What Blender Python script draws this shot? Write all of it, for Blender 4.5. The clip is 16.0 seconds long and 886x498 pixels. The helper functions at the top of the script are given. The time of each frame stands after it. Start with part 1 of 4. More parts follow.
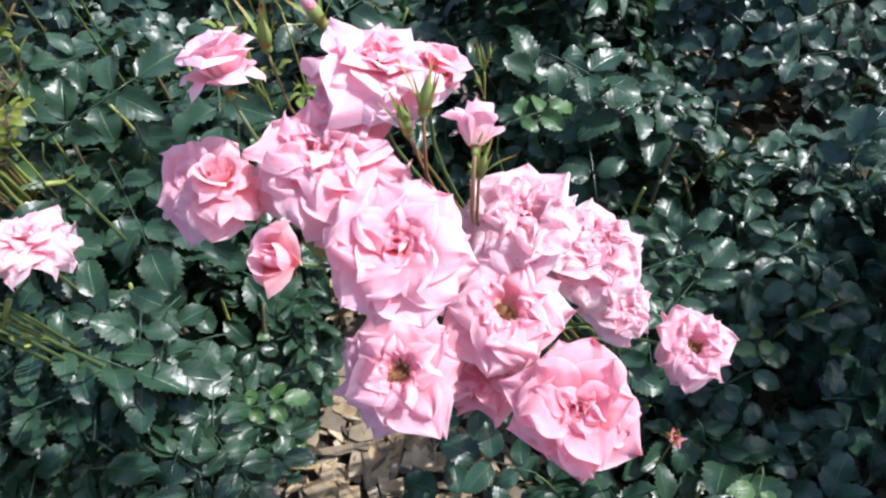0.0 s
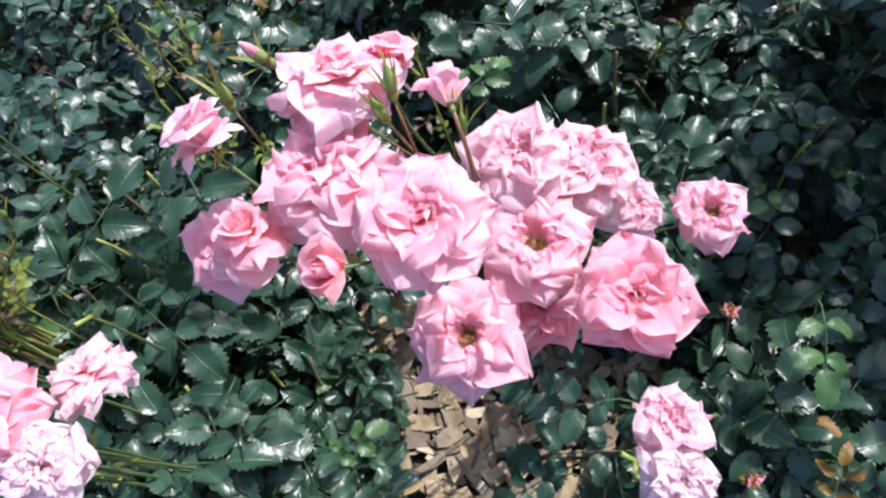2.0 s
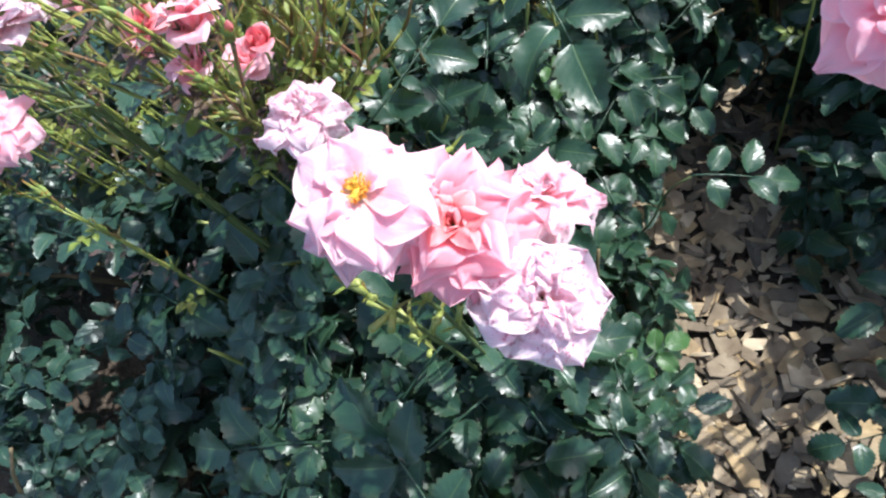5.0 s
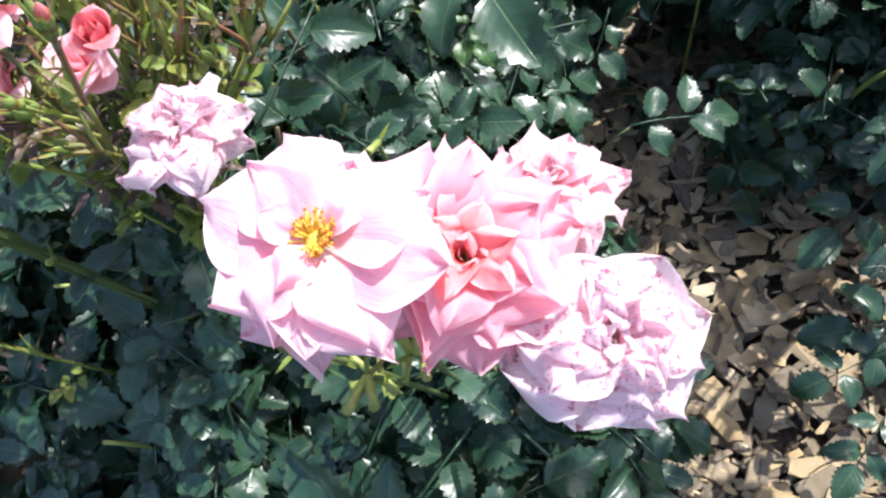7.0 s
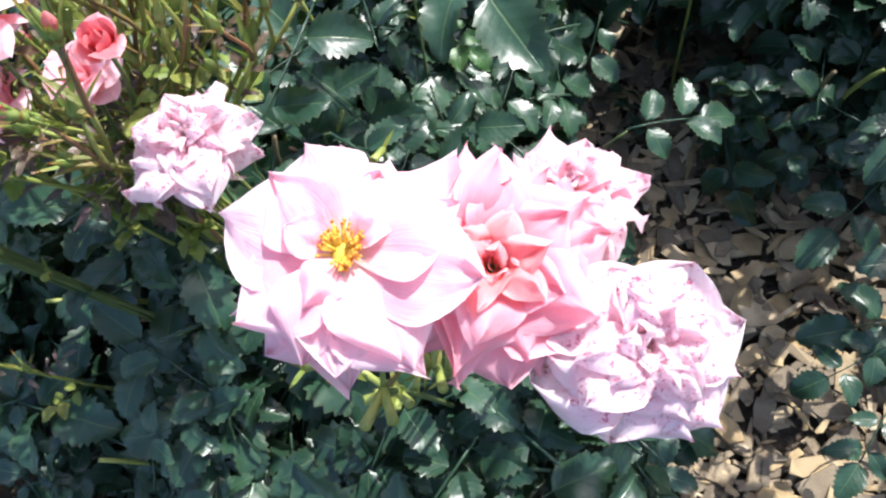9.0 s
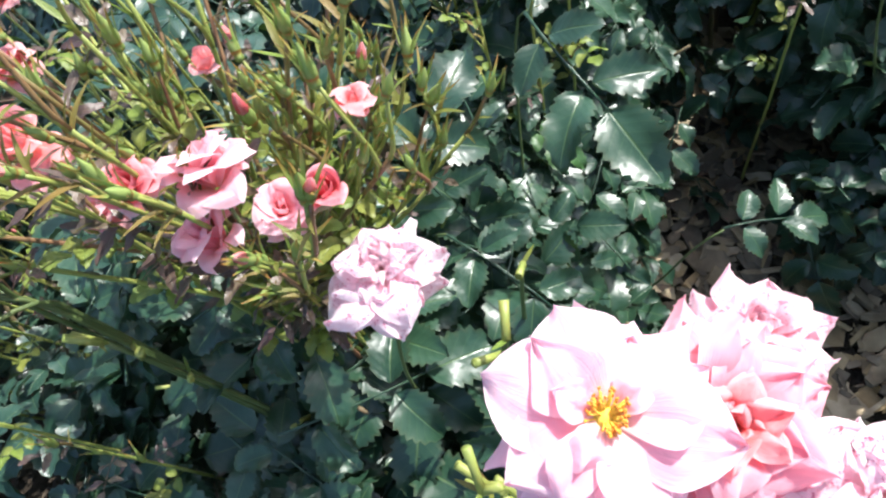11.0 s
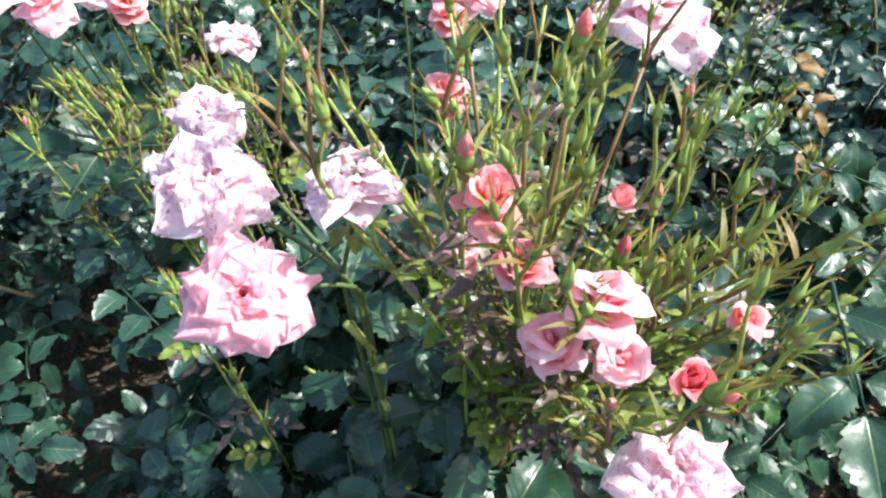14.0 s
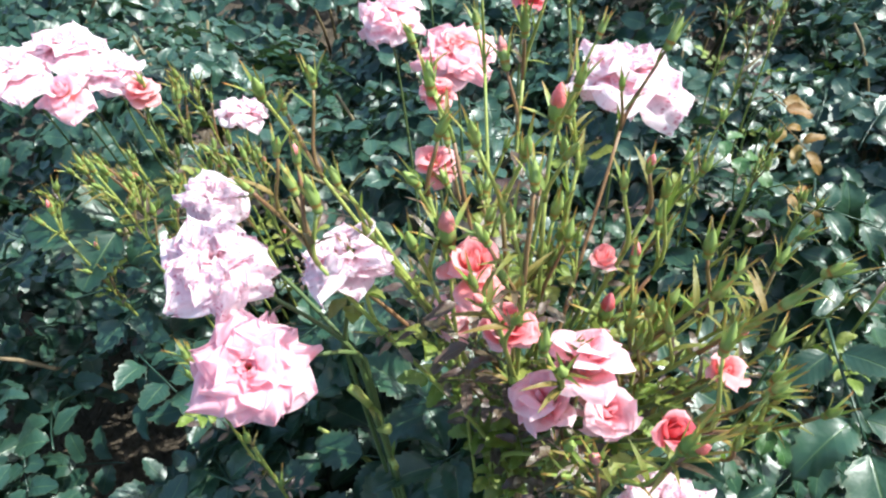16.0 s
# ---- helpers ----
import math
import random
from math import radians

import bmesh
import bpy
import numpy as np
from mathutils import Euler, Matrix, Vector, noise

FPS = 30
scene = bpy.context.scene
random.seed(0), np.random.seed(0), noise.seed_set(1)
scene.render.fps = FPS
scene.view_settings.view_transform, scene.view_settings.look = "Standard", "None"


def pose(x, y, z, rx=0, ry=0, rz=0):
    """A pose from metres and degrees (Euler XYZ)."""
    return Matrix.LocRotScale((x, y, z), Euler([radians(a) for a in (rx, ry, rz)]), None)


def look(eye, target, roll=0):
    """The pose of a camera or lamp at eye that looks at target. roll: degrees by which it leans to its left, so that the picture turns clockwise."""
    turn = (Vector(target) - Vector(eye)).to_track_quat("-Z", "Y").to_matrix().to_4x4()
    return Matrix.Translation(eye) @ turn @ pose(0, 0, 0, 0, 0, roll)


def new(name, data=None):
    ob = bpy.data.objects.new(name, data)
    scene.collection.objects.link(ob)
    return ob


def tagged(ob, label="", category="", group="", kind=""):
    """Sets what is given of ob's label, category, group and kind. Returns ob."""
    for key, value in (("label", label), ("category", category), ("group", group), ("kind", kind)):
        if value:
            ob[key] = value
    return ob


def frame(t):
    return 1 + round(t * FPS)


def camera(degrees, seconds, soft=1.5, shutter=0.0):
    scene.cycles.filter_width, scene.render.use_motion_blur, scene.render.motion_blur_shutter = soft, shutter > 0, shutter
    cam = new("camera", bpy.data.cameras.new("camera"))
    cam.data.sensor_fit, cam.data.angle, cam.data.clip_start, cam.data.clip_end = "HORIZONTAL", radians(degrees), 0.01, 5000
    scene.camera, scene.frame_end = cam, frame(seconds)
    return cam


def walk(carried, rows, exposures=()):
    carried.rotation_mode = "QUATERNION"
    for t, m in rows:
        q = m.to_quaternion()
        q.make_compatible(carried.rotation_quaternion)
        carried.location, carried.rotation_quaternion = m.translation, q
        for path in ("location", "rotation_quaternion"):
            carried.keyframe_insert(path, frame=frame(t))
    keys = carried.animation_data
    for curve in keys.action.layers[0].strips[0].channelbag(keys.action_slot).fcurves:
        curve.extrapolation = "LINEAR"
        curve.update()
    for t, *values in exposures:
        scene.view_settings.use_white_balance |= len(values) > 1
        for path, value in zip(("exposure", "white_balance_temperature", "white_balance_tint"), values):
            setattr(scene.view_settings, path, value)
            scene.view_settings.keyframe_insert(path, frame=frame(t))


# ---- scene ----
cam = camera(66.3, 16.0, soft=2.3)
METRES, EYE, TILT, LEAN, TURN = 0.85, 1.065, -57.0, 3.0, 0.0
ROWS = [
    (0.0, 0.0, 0.0, 0.0, 0.0, 0.0, 0.0),
    (0.5, -0.004, -0.0021, -0.0033, -0.62, -0.11, -0.48),
    (1.0, -0.0171, -0.0051, -0.0099, -0.75, 0.06, -0.48),
    (1.5, -0.0214, -0.0135, -0.0204, -0.02, 1.09, 12.22),
    (2.0, -0.0276, -0.0293, -0.0291, -0.19, 0.93, 23.64),
    (2.5, -0.0303, -0.0282, -0.0449, -0.82, -0.52, 27.05),
    (3.0, -0.0476, -0.0206, -0.0449, -1.23, -0.71, 23.26),
    (3.5, -0.1294, -0.0132, -0.0449, 1.65, -0.88, 17.87),
    (4.0, -0.2455, -0.0026, -0.0371, 5.04, 0.26, 15.77),
    (4.5, -0.3324, 0.0532, -0.0141, 8.28, -0.36, 15.05),
    (7.0, -0.4412, 0.2548, 0.045, -4.52, -7.65, 26.53),
    (7.5, -0.4467, 0.26, 0.046, -4.4, -7.78, 27.5),
    (8.0, -0.448, 0.2626, 0.0492, -5.98, -8.12, 27.18),
    (10.5, -0.4934, 0.2539, 0.088, -5.48, -5.34, 27.61),
    (11.0, -0.5177, 0.2551, 0.1323, -3.8, -1.87, 26.67),
    (11.5, -0.5494, 0.262, 0.1579, -2.0, 0.52, 27.33),
    (12.0, -0.5773, 0.2694, 0.1713, -2.46, 1.81, 18.09),
    (12.5, -0.6283, 0.2702, 0.1932, -0.37, 1.97, -1.28),
    (13.0, -0.6595, 0.257, 0.1999, 0.57, 3.72, -7.26),
    (13.5, -0.6702, 0.242, 0.1961, 0.35, 5.9, -8.37),
    (14.0, -0.6741, 0.2346, 0.1923, 1.16, 6.11, -7.8),
    (14.5, -0.668, 0.2291, 0.1891, 0.84, 6.04, -7.26),
    (15.0, -0.6631, 0.2237, 0.1894, 1.15, 5.98, -6.29),
    (15.5, -0.6562, 0.2167, 0.1984, 2.09, 7.93, -5.18),
    (16.0, -0.6561, 0.2052, 0.2041, 3.06, 9.81, -5.21),
]
EXPOSURE = [(0, 0.73, 5900, 15), (3, 0.70, 5900, 16), (4.5, 0.92, 5900, 11), (7, 1.13, 6050, 13), (8, 1.13, 6050, 13), (10.5, 1.16, 6150, 10), (12.5, 1.27, 6150, 6), (16, 1.26, 6050, 2)]
walk(cam, [(t, pose(0, 0, EYE, TILT, LEAN, TURN) @ pose(METRES * x, METRES * y, METRES * z, 90 + pitch, roll, yaw)) for t, x, y, z, yaw, pitch, roll in ROWS], EXPOSURE)

# ---- light ----
SUN_AZ, SUN_EL = radians(74), radians(51)
world = bpy.data.worlds.new("sky")
scene.world = world
world.use_nodes = True
wn = world.node_tree.nodes
sky = wn.new("ShaderNodeTexSky")
sky.sky_type, sky.sun_disc = "NISHITA", False
sky.sun_elevation, sky.sun_rotation = SUN_EL, SUN_AZ
sky.dust_density = 2.5
wn["Background"].inputs["Strength"].default_value = 0.15
world.node_tree.links.new(sky.outputs[0], wn["Background"].inputs[0])
sun = new("sun", bpy.data.lights.new("sun", "SUN"))
sun.data.energy, sun.data.angle, sun.data.color = 4.1, radians(0.6), (1.0, 0.95, 0.88)
SUN_DIR = Vector((math.sin(SUN_AZ) * math.cos(SUN_EL), math.cos(SUN_AZ) * math.cos(SUN_EL), math.sin(SUN_EL)))
sun.matrix_world = look(SUN_DIR * 12, (0, 0, 0))

rng = random.Random(11)


# ---- materials ----
class Mat:
    """A node material with a Principled shader and a few short-hands."""

    def __init__(self, name, rough=0.5, spec=0.5):
        self.m = bpy.data.materials.new(name)
        self.m.use_nodes = True
        self.t = self.m.node_tree
        self.b = self.t.nodes["Principled BSDF"]
        self.out = self.t.nodes["Material Output"]
        self.b.inputs["Roughness"].default_value = rough
        self.b.inputs["Specular IOR Level"].default_value = spec

    def node(self, kind, **values):
        n = self.t.nodes.new("ShaderNode" + kind)
        for k, v in values.items():
            n.inputs[k.replace("_", " ")].default_value = v
        return n

    def link(self, a, b):
        self.t.links.new(a, b)

    def ramp(self, fac, stops):
        n = self.t.nodes.new("ShaderNodeValToRGB")
        while len(n.color_ramp.elements) < len(stops):
            n.color_ramp.elements.new(0.5)
        for e, (p, c) in zip(n.color_ramp.elements, stops):
            e.position, e.color = p, (*c, 1)
        self.link(fac, n.inputs[0])
        return n.outputs[0]

    def mix(self, fac, a, b, blend="MIX"):
        n = self.t.nodes.new("ShaderNodeMix")
        n.data_type, n.blend_type = "RGBA", blend
        for s, v in ((n.inputs[0], fac), (n.inputs[6], a), (n.inputs[7], b)):
            if isinstance(v, (int, float)):
                s.default_value = v
            elif isinstance(v, tuple):
                s.default_value = (*v, 1)
            else:
                self.link(v, s)
        return n.outputs[2]

    def math(self, op, a, b=0.0):
        n = self.t.nodes.new("ShaderNodeMath")
        n.operation = op
        for s, v in ((n.inputs[0], a), (n.inputs[1], b)):
            if isinstance(v, (int, float)):
                s.default_value = v
            else:
                self.link(v, s)
        return n.outputs[0]

    def uv(self):
        n = self.t.nodes.new("ShaderNodeUVMap")
        x = self.t.nodes.new("ShaderNodeSeparateXYZ")
        self.link(n.outputs[0], x.inputs[0])
        return x.outputs[0], x.outputs[1]

    def noise(self, scale, detail=3.0, rough=0.55, coords=None):
        n = self.node("TexNoise", Scale=scale, Detail=detail, Roughness=rough)
        if coords is None:
            coords = self.t.nodes.new("ShaderNodeTexCoord").outputs["Object"]
        self.link(coords, n.inputs["Vector"])
        return n.outputs[0]

    def world_noise(self, scale, detail=3.0):
        g = self.t.nodes.new("ShaderNodeNewGeometry")
        return self.noise(scale, detail, coords=g.outputs["Position"])

    def chance(self):
        """A number of its own for each object and for each loose island."""
        o = self.t.nodes.new("ShaderNodeObjectInfo").outputs["Random"]
        g = self.t.nodes.new("ShaderNodeNewGeometry").outputs["Random Per Island"]
        return self.math("FRACT", self.math("ADD", o, g))

    def bump(self, height, strength, distance):
        n = self.node("Bump", Strength=strength, Distance=distance)
        self.link(height, n.inputs["Height"])
        self.link(n.outputs[0], self.b.inputs["Normal"])
        return n.outputs[0]

    def thin(self, colour, share, normal=None):
        """Lets some of the light pass through the sheet."""
        tr = self.t.nodes.new("ShaderNodeBsdfTranslucent")
        self.link(colour, tr.inputs[0])
        if normal is not None:
            self.link(normal, tr.inputs["Normal"])
        mx = self.t.nodes.new("ShaderNodeMixShader")
        mx.inputs[0].default_value = share
        self.link(self.b.outputs[0], mx.inputs[1])
        self.link(tr.outputs[0], mx.inputs[2])
        self.link(mx.outputs[0], self.out.inputs[0])


def petal_material(name, base, middle, edge, speck=0.0, sheer=0.36, crumple=0.003):
    p = Mat(name, 0.5, 0.25)
    u, v = p.uv()
    wave = p.noise(3.0, 3)
    grad = p.math("ADD", v, p.math("MULTIPLY", p.math("SUBTRACT", wave, 0.5), 0.45))
    col = p.ramp(grad, [(0.0, base), (0.40, middle), (0.95, edge)])
    side = p.math("ABSOLUTE", p.math("SUBTRACT", u, 0.5))
    rim = p.ramp(side, [(0.36, (0, 0, 0)), (0.5, (1, 1, 1))])
    pale = tuple(min(0.93, 0.45 * c + 0.52) for c in edge)
    col = p.mix(p.math("MULTIPLY", p.math("MULTIPLY", rim, p.math("ADD", wave, 0.15)), 0.8), col, pale)
    # fine veins that fan out from the foot of the petal
    fan = p.node("CombineXYZ")
    p.link(p.math("MULTIPLY", u, 38.0), fan.inputs[0])
    p.link(p.math("MULTIPLY", v, 2.2), fan.inputs[1])
    vein = p.noise(1.0, 3, 0.6, fan.outputs[0])
    streak = p.ramp(vein, [(0.38, (0, 0, 0)), (0.72, (1, 1, 1))])
    col = p.mix(p.math("MULTIPLY", streak, 0.16), col, middle)
    col = p.mix(p.math("MULTIPLY", p.chance(), 0.18), col, pale)
    if speck:
        spots = p.noise(13, 4, 0.75)
        mask = p.ramp(spots, [(0.58 - 0.03 * speck, (0, 0, 0)), (0.61, (1, 1, 1))])
        where = p.ramp(p.noise(1.7, 2), [(0.46, (0, 0, 0)), (0.54, (1, 1, 1))])
        blot = p.ramp(p.noise(3.0, 2), [(0.50, (0, 0, 0)), (0.72, (1, 1, 1))])
        col = p.mix(p.math("MULTIPLY", blot, 0.42 * speck), col, middle)
        col = p.mix(p.math("MULTIPLY", p.math("MULTIPLY", mask, where), 0.58 + 0.34 * speck), col, (0.48, 0.04, 0.15))
        brown = p.math("MULTIPLY", p.ramp(side, [(0.44, (0, 0, 0)), (0.5, (1, 1, 1))]), p.ramp(p.noise(4.0, 3), [(0.52, (0, 0, 0)), (0.62, (1, 1, 1))]))
        col = p.mix(p.math("MULTIPLY", brown, 0.35 * speck), col, (0.55, 0.36, 0.22))
    p.link(col, p.b.inputs["Base Color"])
    nrm = p.bump(p.math("ADD", p.noise(2.5, 2), p.math("MULTIPLY", vein, 0.22)), 0.5, crumple)
    p.thin(p.mix(0.5, col, tuple(c * k for c, k in zip(middle, (1.0, 0.92, 0.95)))), sheer + 0.05, nrm)
    return p.m


PINK = petal_material("petal pink", (0.95, 0.54, 0.40), (0.96, 0.41, 0.49), (0.96, 0.66, 0.73), sheer=0.44)
DEEP = petal_material("petal deep pink", (0.94, 0.42, 0.30), (0.95, 0.31, 0.38), (0.96, 0.55, 0.63), sheer=0.44)
PALE = petal_material("petal pale", (0.94, 0.62, 0.52), (0.95, 0.53, 0.60), (0.96, 0.82, 0.86), speck=0.3, sheer=0.50)
BLUSH = petal_material("petal blush", (0.95, 0.74, 0.56), (0.95, 0.50, 0.58), (0.96, 0.71, 0.78), sheer=0.42)
# faded petals; on the far left roses this pale colour stands for sun glare
FADED_OR_GLARE = petal_material("petal faded or in glare", (0.93, 0.66, 0.58), (0.95, 0.64, 0.71), (0.96, 0.88, 0.91), speck=1.0, sheer=0.42, crumple=0.005)
CORAL = petal_material("petal coral", (0.91, 0.44, 0.24), (0.92, 0.25, 0.24), (0.94, 0.46, 0.47), sheer=0.42)
RED = petal_material("petal red", (0.84, 0.20, 0.12), (0.76, 0.06, 0.08), (0.88, 0.27, 0.30), sheer=0.40)
ROSE = petal_material("petal rose", (0.95, 0.56, 0.36), (0.95, 0.39, 0.44), (0.96, 0.61, 0.67), sheer=0.43)


def leaf_material(name, dark, light, rough=0.32, sheer=0.10):
    p = Mat(name, rough, 0.50)
    u, v = p.uv()
    c = p.chance()
    col = p.mix(c, dark, light)
    big = p.noise(35, 2)
    col = p.mix(p.math("MULTIPLY", big, 0.4), col, light)
    side = p.math("ABSOLUTE", p.math("SUBTRACT", u, 0.5))
    mid = p.ramp(side, [(0.0, (1, 1, 1)), (0.035, (0, 0, 0))])
    col = p.mix(p.math("MULTIPLY", mid, 0.35), col, (0.16, 0.24, 0.08))
    rib = p.ramp(p.math("SINE", p.math("MULTIPLY", p.math("SUBTRACT", v, p.math("MULTIPLY", side, 0.55)), 44.0)), [(0.90, (0, 0, 0)), (1.0, (1, 1, 1))])
    col = p.mix(p.math("MULTIPLY", rib, 0.10), col, (0.14, 0.22, 0.08))
    edge = p.ramp(side, [(0.40, (0, 0, 0)), (0.5, (1, 1, 1))])
    col = p.mix(p.math("MULTIPLY", edge, 0.25), col, (0.10, 0.09, 0.035))
    p.link(col, p.b.inputs["Base Color"])
    lines = p.math("SINE", p.math("MULTIPLY", p.math("SUBTRACT", v, p.math("MULTIPLY", side, 0.55)), 44.0))
    h = p.math("ADD", p.math("MULTIPLY", lines, 0.10), p.math("MULTIPLY", p.noise(150, 3), 1.2))
    h = p.math("ADD", h, p.math("MULTIPLY", p.noise(60, 2), 2.2))
    h = p.math("ADD", h, p.math("MULTIPLY", mid, -0.9))
    nrm = p.bump(h, 0.55, 0.0007)
    p.link(p.math("ADD", p.math("MULTIPLY", p.noise(90, 3), 0.22), rough - 0.11), p.b.inputs["Roughness"])
    glow = p.mix(0.6, col, (0.12, 0.22, 0.02))
    p.thin(glow, sheer, nrm)
    return p.m


LEAF = leaf_material("rose leaf", (0.012, 0.036, 0.023), (0.026, 0.066, 0.036), rough=0.36)
# copy of the leaf for far bushes, with bluish shade put into its colour
LEAF_FAR = leaf_material("rose leaf shaded", (0.014, 0.040, 0.031), (0.028, 0.068, 0.046), rough=0.37)
LEAF_YOUNG = leaf_material("young leaf", (0.16, 0.25, 0.04), (0.24, 0.25, 0.05), rough=0.45, sheer=0.35)
LEAF_FRESH = leaf_material("fresh leaf", (0.035, 0.095, 0.028), (0.060, 0.130, 0.035), rough=0.42, sheer=0.18)
LEAF_TIPPED = leaf_material("reddish bract", (0.17, 0.22, 0.042), (0.23, 0.15, 0.035), rough=0.5, sheer=0.32)
LEAF_RUST = leaf_material("rusty leaf", (0.19, 0.075, 0.012), (0.19, 0.12, 0.016), rough=0.55, sheer=0.25)
LEAF_PURPLE = leaf_material("purple young leaf", (0.07, 0.035, 0.04), (0.11, 0.08, 0.05), rough=0.35, sheer=0.12)


def plain_material(name, a, b, rough, scale=40, relief=0.0004, sheer=0.0):
    p = Mat(name, rough, 0.4)
    n = p.world_noise(scale, 4)
    col = p.mix(p.math("MULTIPLY", p.chance(), 0.6), p.ramp(n, [(0.3, a), (0.7, b)]), b)
    p.link(col, p.b.inputs["Base Color"])
    nrm = p.bump(p.world_noise(scale * 9, 3), 0.5, relief)
    if sheer:
        p.thin(col, sheer, nrm)
    return p.m


STEM = plain_material("green stem", (0.17, 0.235, 0.05), (0.27, 0.285, 0.07), 0.45)
STALK = plain_material("dark green stalk", (0.055, 0.095, 0.028), (0.095, 0.125, 0.04), 0.5)
STEM_RED = plain_material("reddish stem", (0.14, 0.15, 0.04), (0.20, 0.09, 0.05), 0.45, 25)
CANE = plain_material("old cane", (0.10, 0.10, 0.04), (0.16, 0.11, 0.06), 0.6, 30)
BUD = plain_material("bud green", (0.17, 0.26, 0.06), (0.25, 0.31, 0.09), 0.55, 60, sheer=0.1)
STAMEN = plain_material("stamen yellow", (0.88, 0.52, 0.05), (0.92, 0.66, 0.10), 0.6, 200, sheer=0.15)
ANTHER = plain_material("anther orange", (0.85, 0.40, 0.04), (0.70, 0.24, 0.03), 0.7, 900)
STAMEN_OLD = plain_material("old stamen", (0.16, 0.07, 0.035), (0.26, 0.13, 0.05), 0.7, 900)


def chip_material():
    p = Mat("wood chip", 0.8, 0.25)
    c = p.chance()
    col = p.ramp(c, [(0.0, (0.15, 0.125, 0.09)), (0.30, (0.25, 0.205, 0.14)), (0.60, (0.33, 0.265, 0.17)), (0.80, (0.44, 0.33, 0.17)), (1.0, (0.57, 0.48, 0.33))])
    grain = p.node("TexWave", Scale=9.0, Distortion=9.0, Detail=3.0)
    tc = p.t.nodes.new("ShaderNodeTexCoord")
    p.link(tc.outputs["Object"], grain.inputs["Vector"])
    fac = p.ramp(grain.outputs[1], [(0.2, (0.75, 0.72, 0.68)), (0.8, (1, 1, 1))])
    col = p.mix(0.5, col, fac, "MULTIPLY")
    stain = p.ramp(p.world_noise(30, 4), [(0.35, (0.55, 0.52, 0.5)), (0.6, (1, 1, 1))])
    col = p.mix(0.8, col, stain, "MULTIPLY")
    p.link(col, p.b.inputs["Base Color"])
    p.bump(p.math("ADD", p.math("MULTIPLY", grain.outputs[1], 0.25), p.world_noise(300, 4)), 0.6, 0.0012)
    return p.m


def soil_material():
    p = Mat("soil", 0.95, 0.15)
    col = p.ramp(p.world_noise(18, 6), [(0.3, (0.05, 0.04, 0.03)), (0.7, (0.12, 0.095, 0.07))])
    p.link(col, p.b.inputs["Base Color"])
    p.bump(p.world_noise(120, 6), 1.0, 0.01)
    return p.m


CHIP, SOIL = chip_material(), soil_material()


# ---- mesh helpers ----
def grid_mesh(name, points, uvs, rows, cols, mat):
    """A sheet of rows x cols points."""
    faces = [(r * cols + c, r * cols + c + 1, (r + 1) * cols + c + 1, (r + 1) * cols + c) for r in range(rows - 1) for c in range(cols - 1)]
    return make_mesh(name, points, faces, uvs, mat)


def make_mesh(name, points, faces, uvs, mat, smooth=True):
    me = bpy.data.meshes.new(name)
    me.from_pydata([tuple(p) for p in points], [], faces)
    if uvs is not None:
        layer = me.uv_layers.new(name="UVMap")
        idx = np.zeros(len(me.loops), dtype=np.int32)
        me.loops.foreach_get("vertex_index", idx)
        layer.data.foreach_set("uv", np.asarray(uvs, dtype=np.float32)[idx].ravel())
    me.polygons.foreach_set("use_smooth", [smooth] * len(me.polygons))
    if mat is not None:
        me.materials.append(mat)
    me.update()
    return me


def data_of(me):
    """Points, faces and point UVs of a mesh, to be joined with others."""
    pts = np.array([v.co[:] for v in me.vertices])
    faces = [tuple(p.vertices) for p in me.polygons]
    uv = np.zeros((len(pts), 2))
    if me.uv_layers:
        for lp, d in zip(me.loops, me.uv_layers[0].data):
            uv[lp.vertex_index] = d.uv[:]
    return pts, faces, uv


def joined(name, pieces, mat, smooth=True):
    """One mesh out of (data, matrix) pairs."""
    pts, faces, uvs, n = [], [], [], 0
    for (p, f, uv), m in pieces:
        a = np.array(m)
        pts.append(p @ a[:3, :3].T + a[:3, 3])
        faces.extend([tuple(i + n for i in q) for q in f])
        uvs.append(uv)
        n += len(p)
    return make_mesh(name, np.concatenate(pts), faces, np.concatenate(uvs), mat, smooth)


def tube_data(path, radii, sides=6):
    """Points, faces and UVs of a tapered tube along a path."""
    path = [Vector(p) for p in path]
    pts, uvs = [], []
    side = None
    for i, p in enumerate(path):
        d = (path[min(i + 1, len(path) - 1)] - path[max(i - 1, 0)]).normalized()
        if side is None:
            side = d.orthogonal().normalized()
        side = (side - d * side.dot(d)).normalized()
        up = d.cross(side)
        for k in range(sides):
            a = 2 * math.pi * k / sides
            pts.append(p + (side * math.cos(a) + up * math.sin(a)) * radii[i])
            uvs.append((k / sides, i / len(path)))
    faces = [(i * sides + k, i * sides + (k + 1) % sides, (i + 1) * sides + (k + 1) % sides, (i + 1) * sides + k) for i in range(len(path) - 1) for k in range(sides)]
    faces += [tuple(range(sides))[::-1], tuple((len(path) - 1) * sides + k for k in range(sides))]
    return np.array([p[:] for p in pts]), faces, np.array(uvs)


def bend(a, da, b, db, n=9):
    """Points on a smooth curve from a, leaving along da, to b, arriving along db."""
    a, da, b, db = Vector(a), Vector(da), Vector(b), Vector(db)
    out = []
    for i in range(n):
        t = i / (n - 1)
        h1, h2, h3, h4 = 2 * t**3 - 3 * t**2 + 1, t**3 - 2 * t**2 + t, -2 * t**3 + 3 * t**2, t**3 - t**2
        out.append(a * h1 + da * h2 + b * h3 + db * h4)
    return out


def part(name, me, parent, local, label=""):
    ob = new(name, me)
    ob.parent = parent
    ob.matrix_basis = local
    if label:
        ob["label"] = label
    return ob


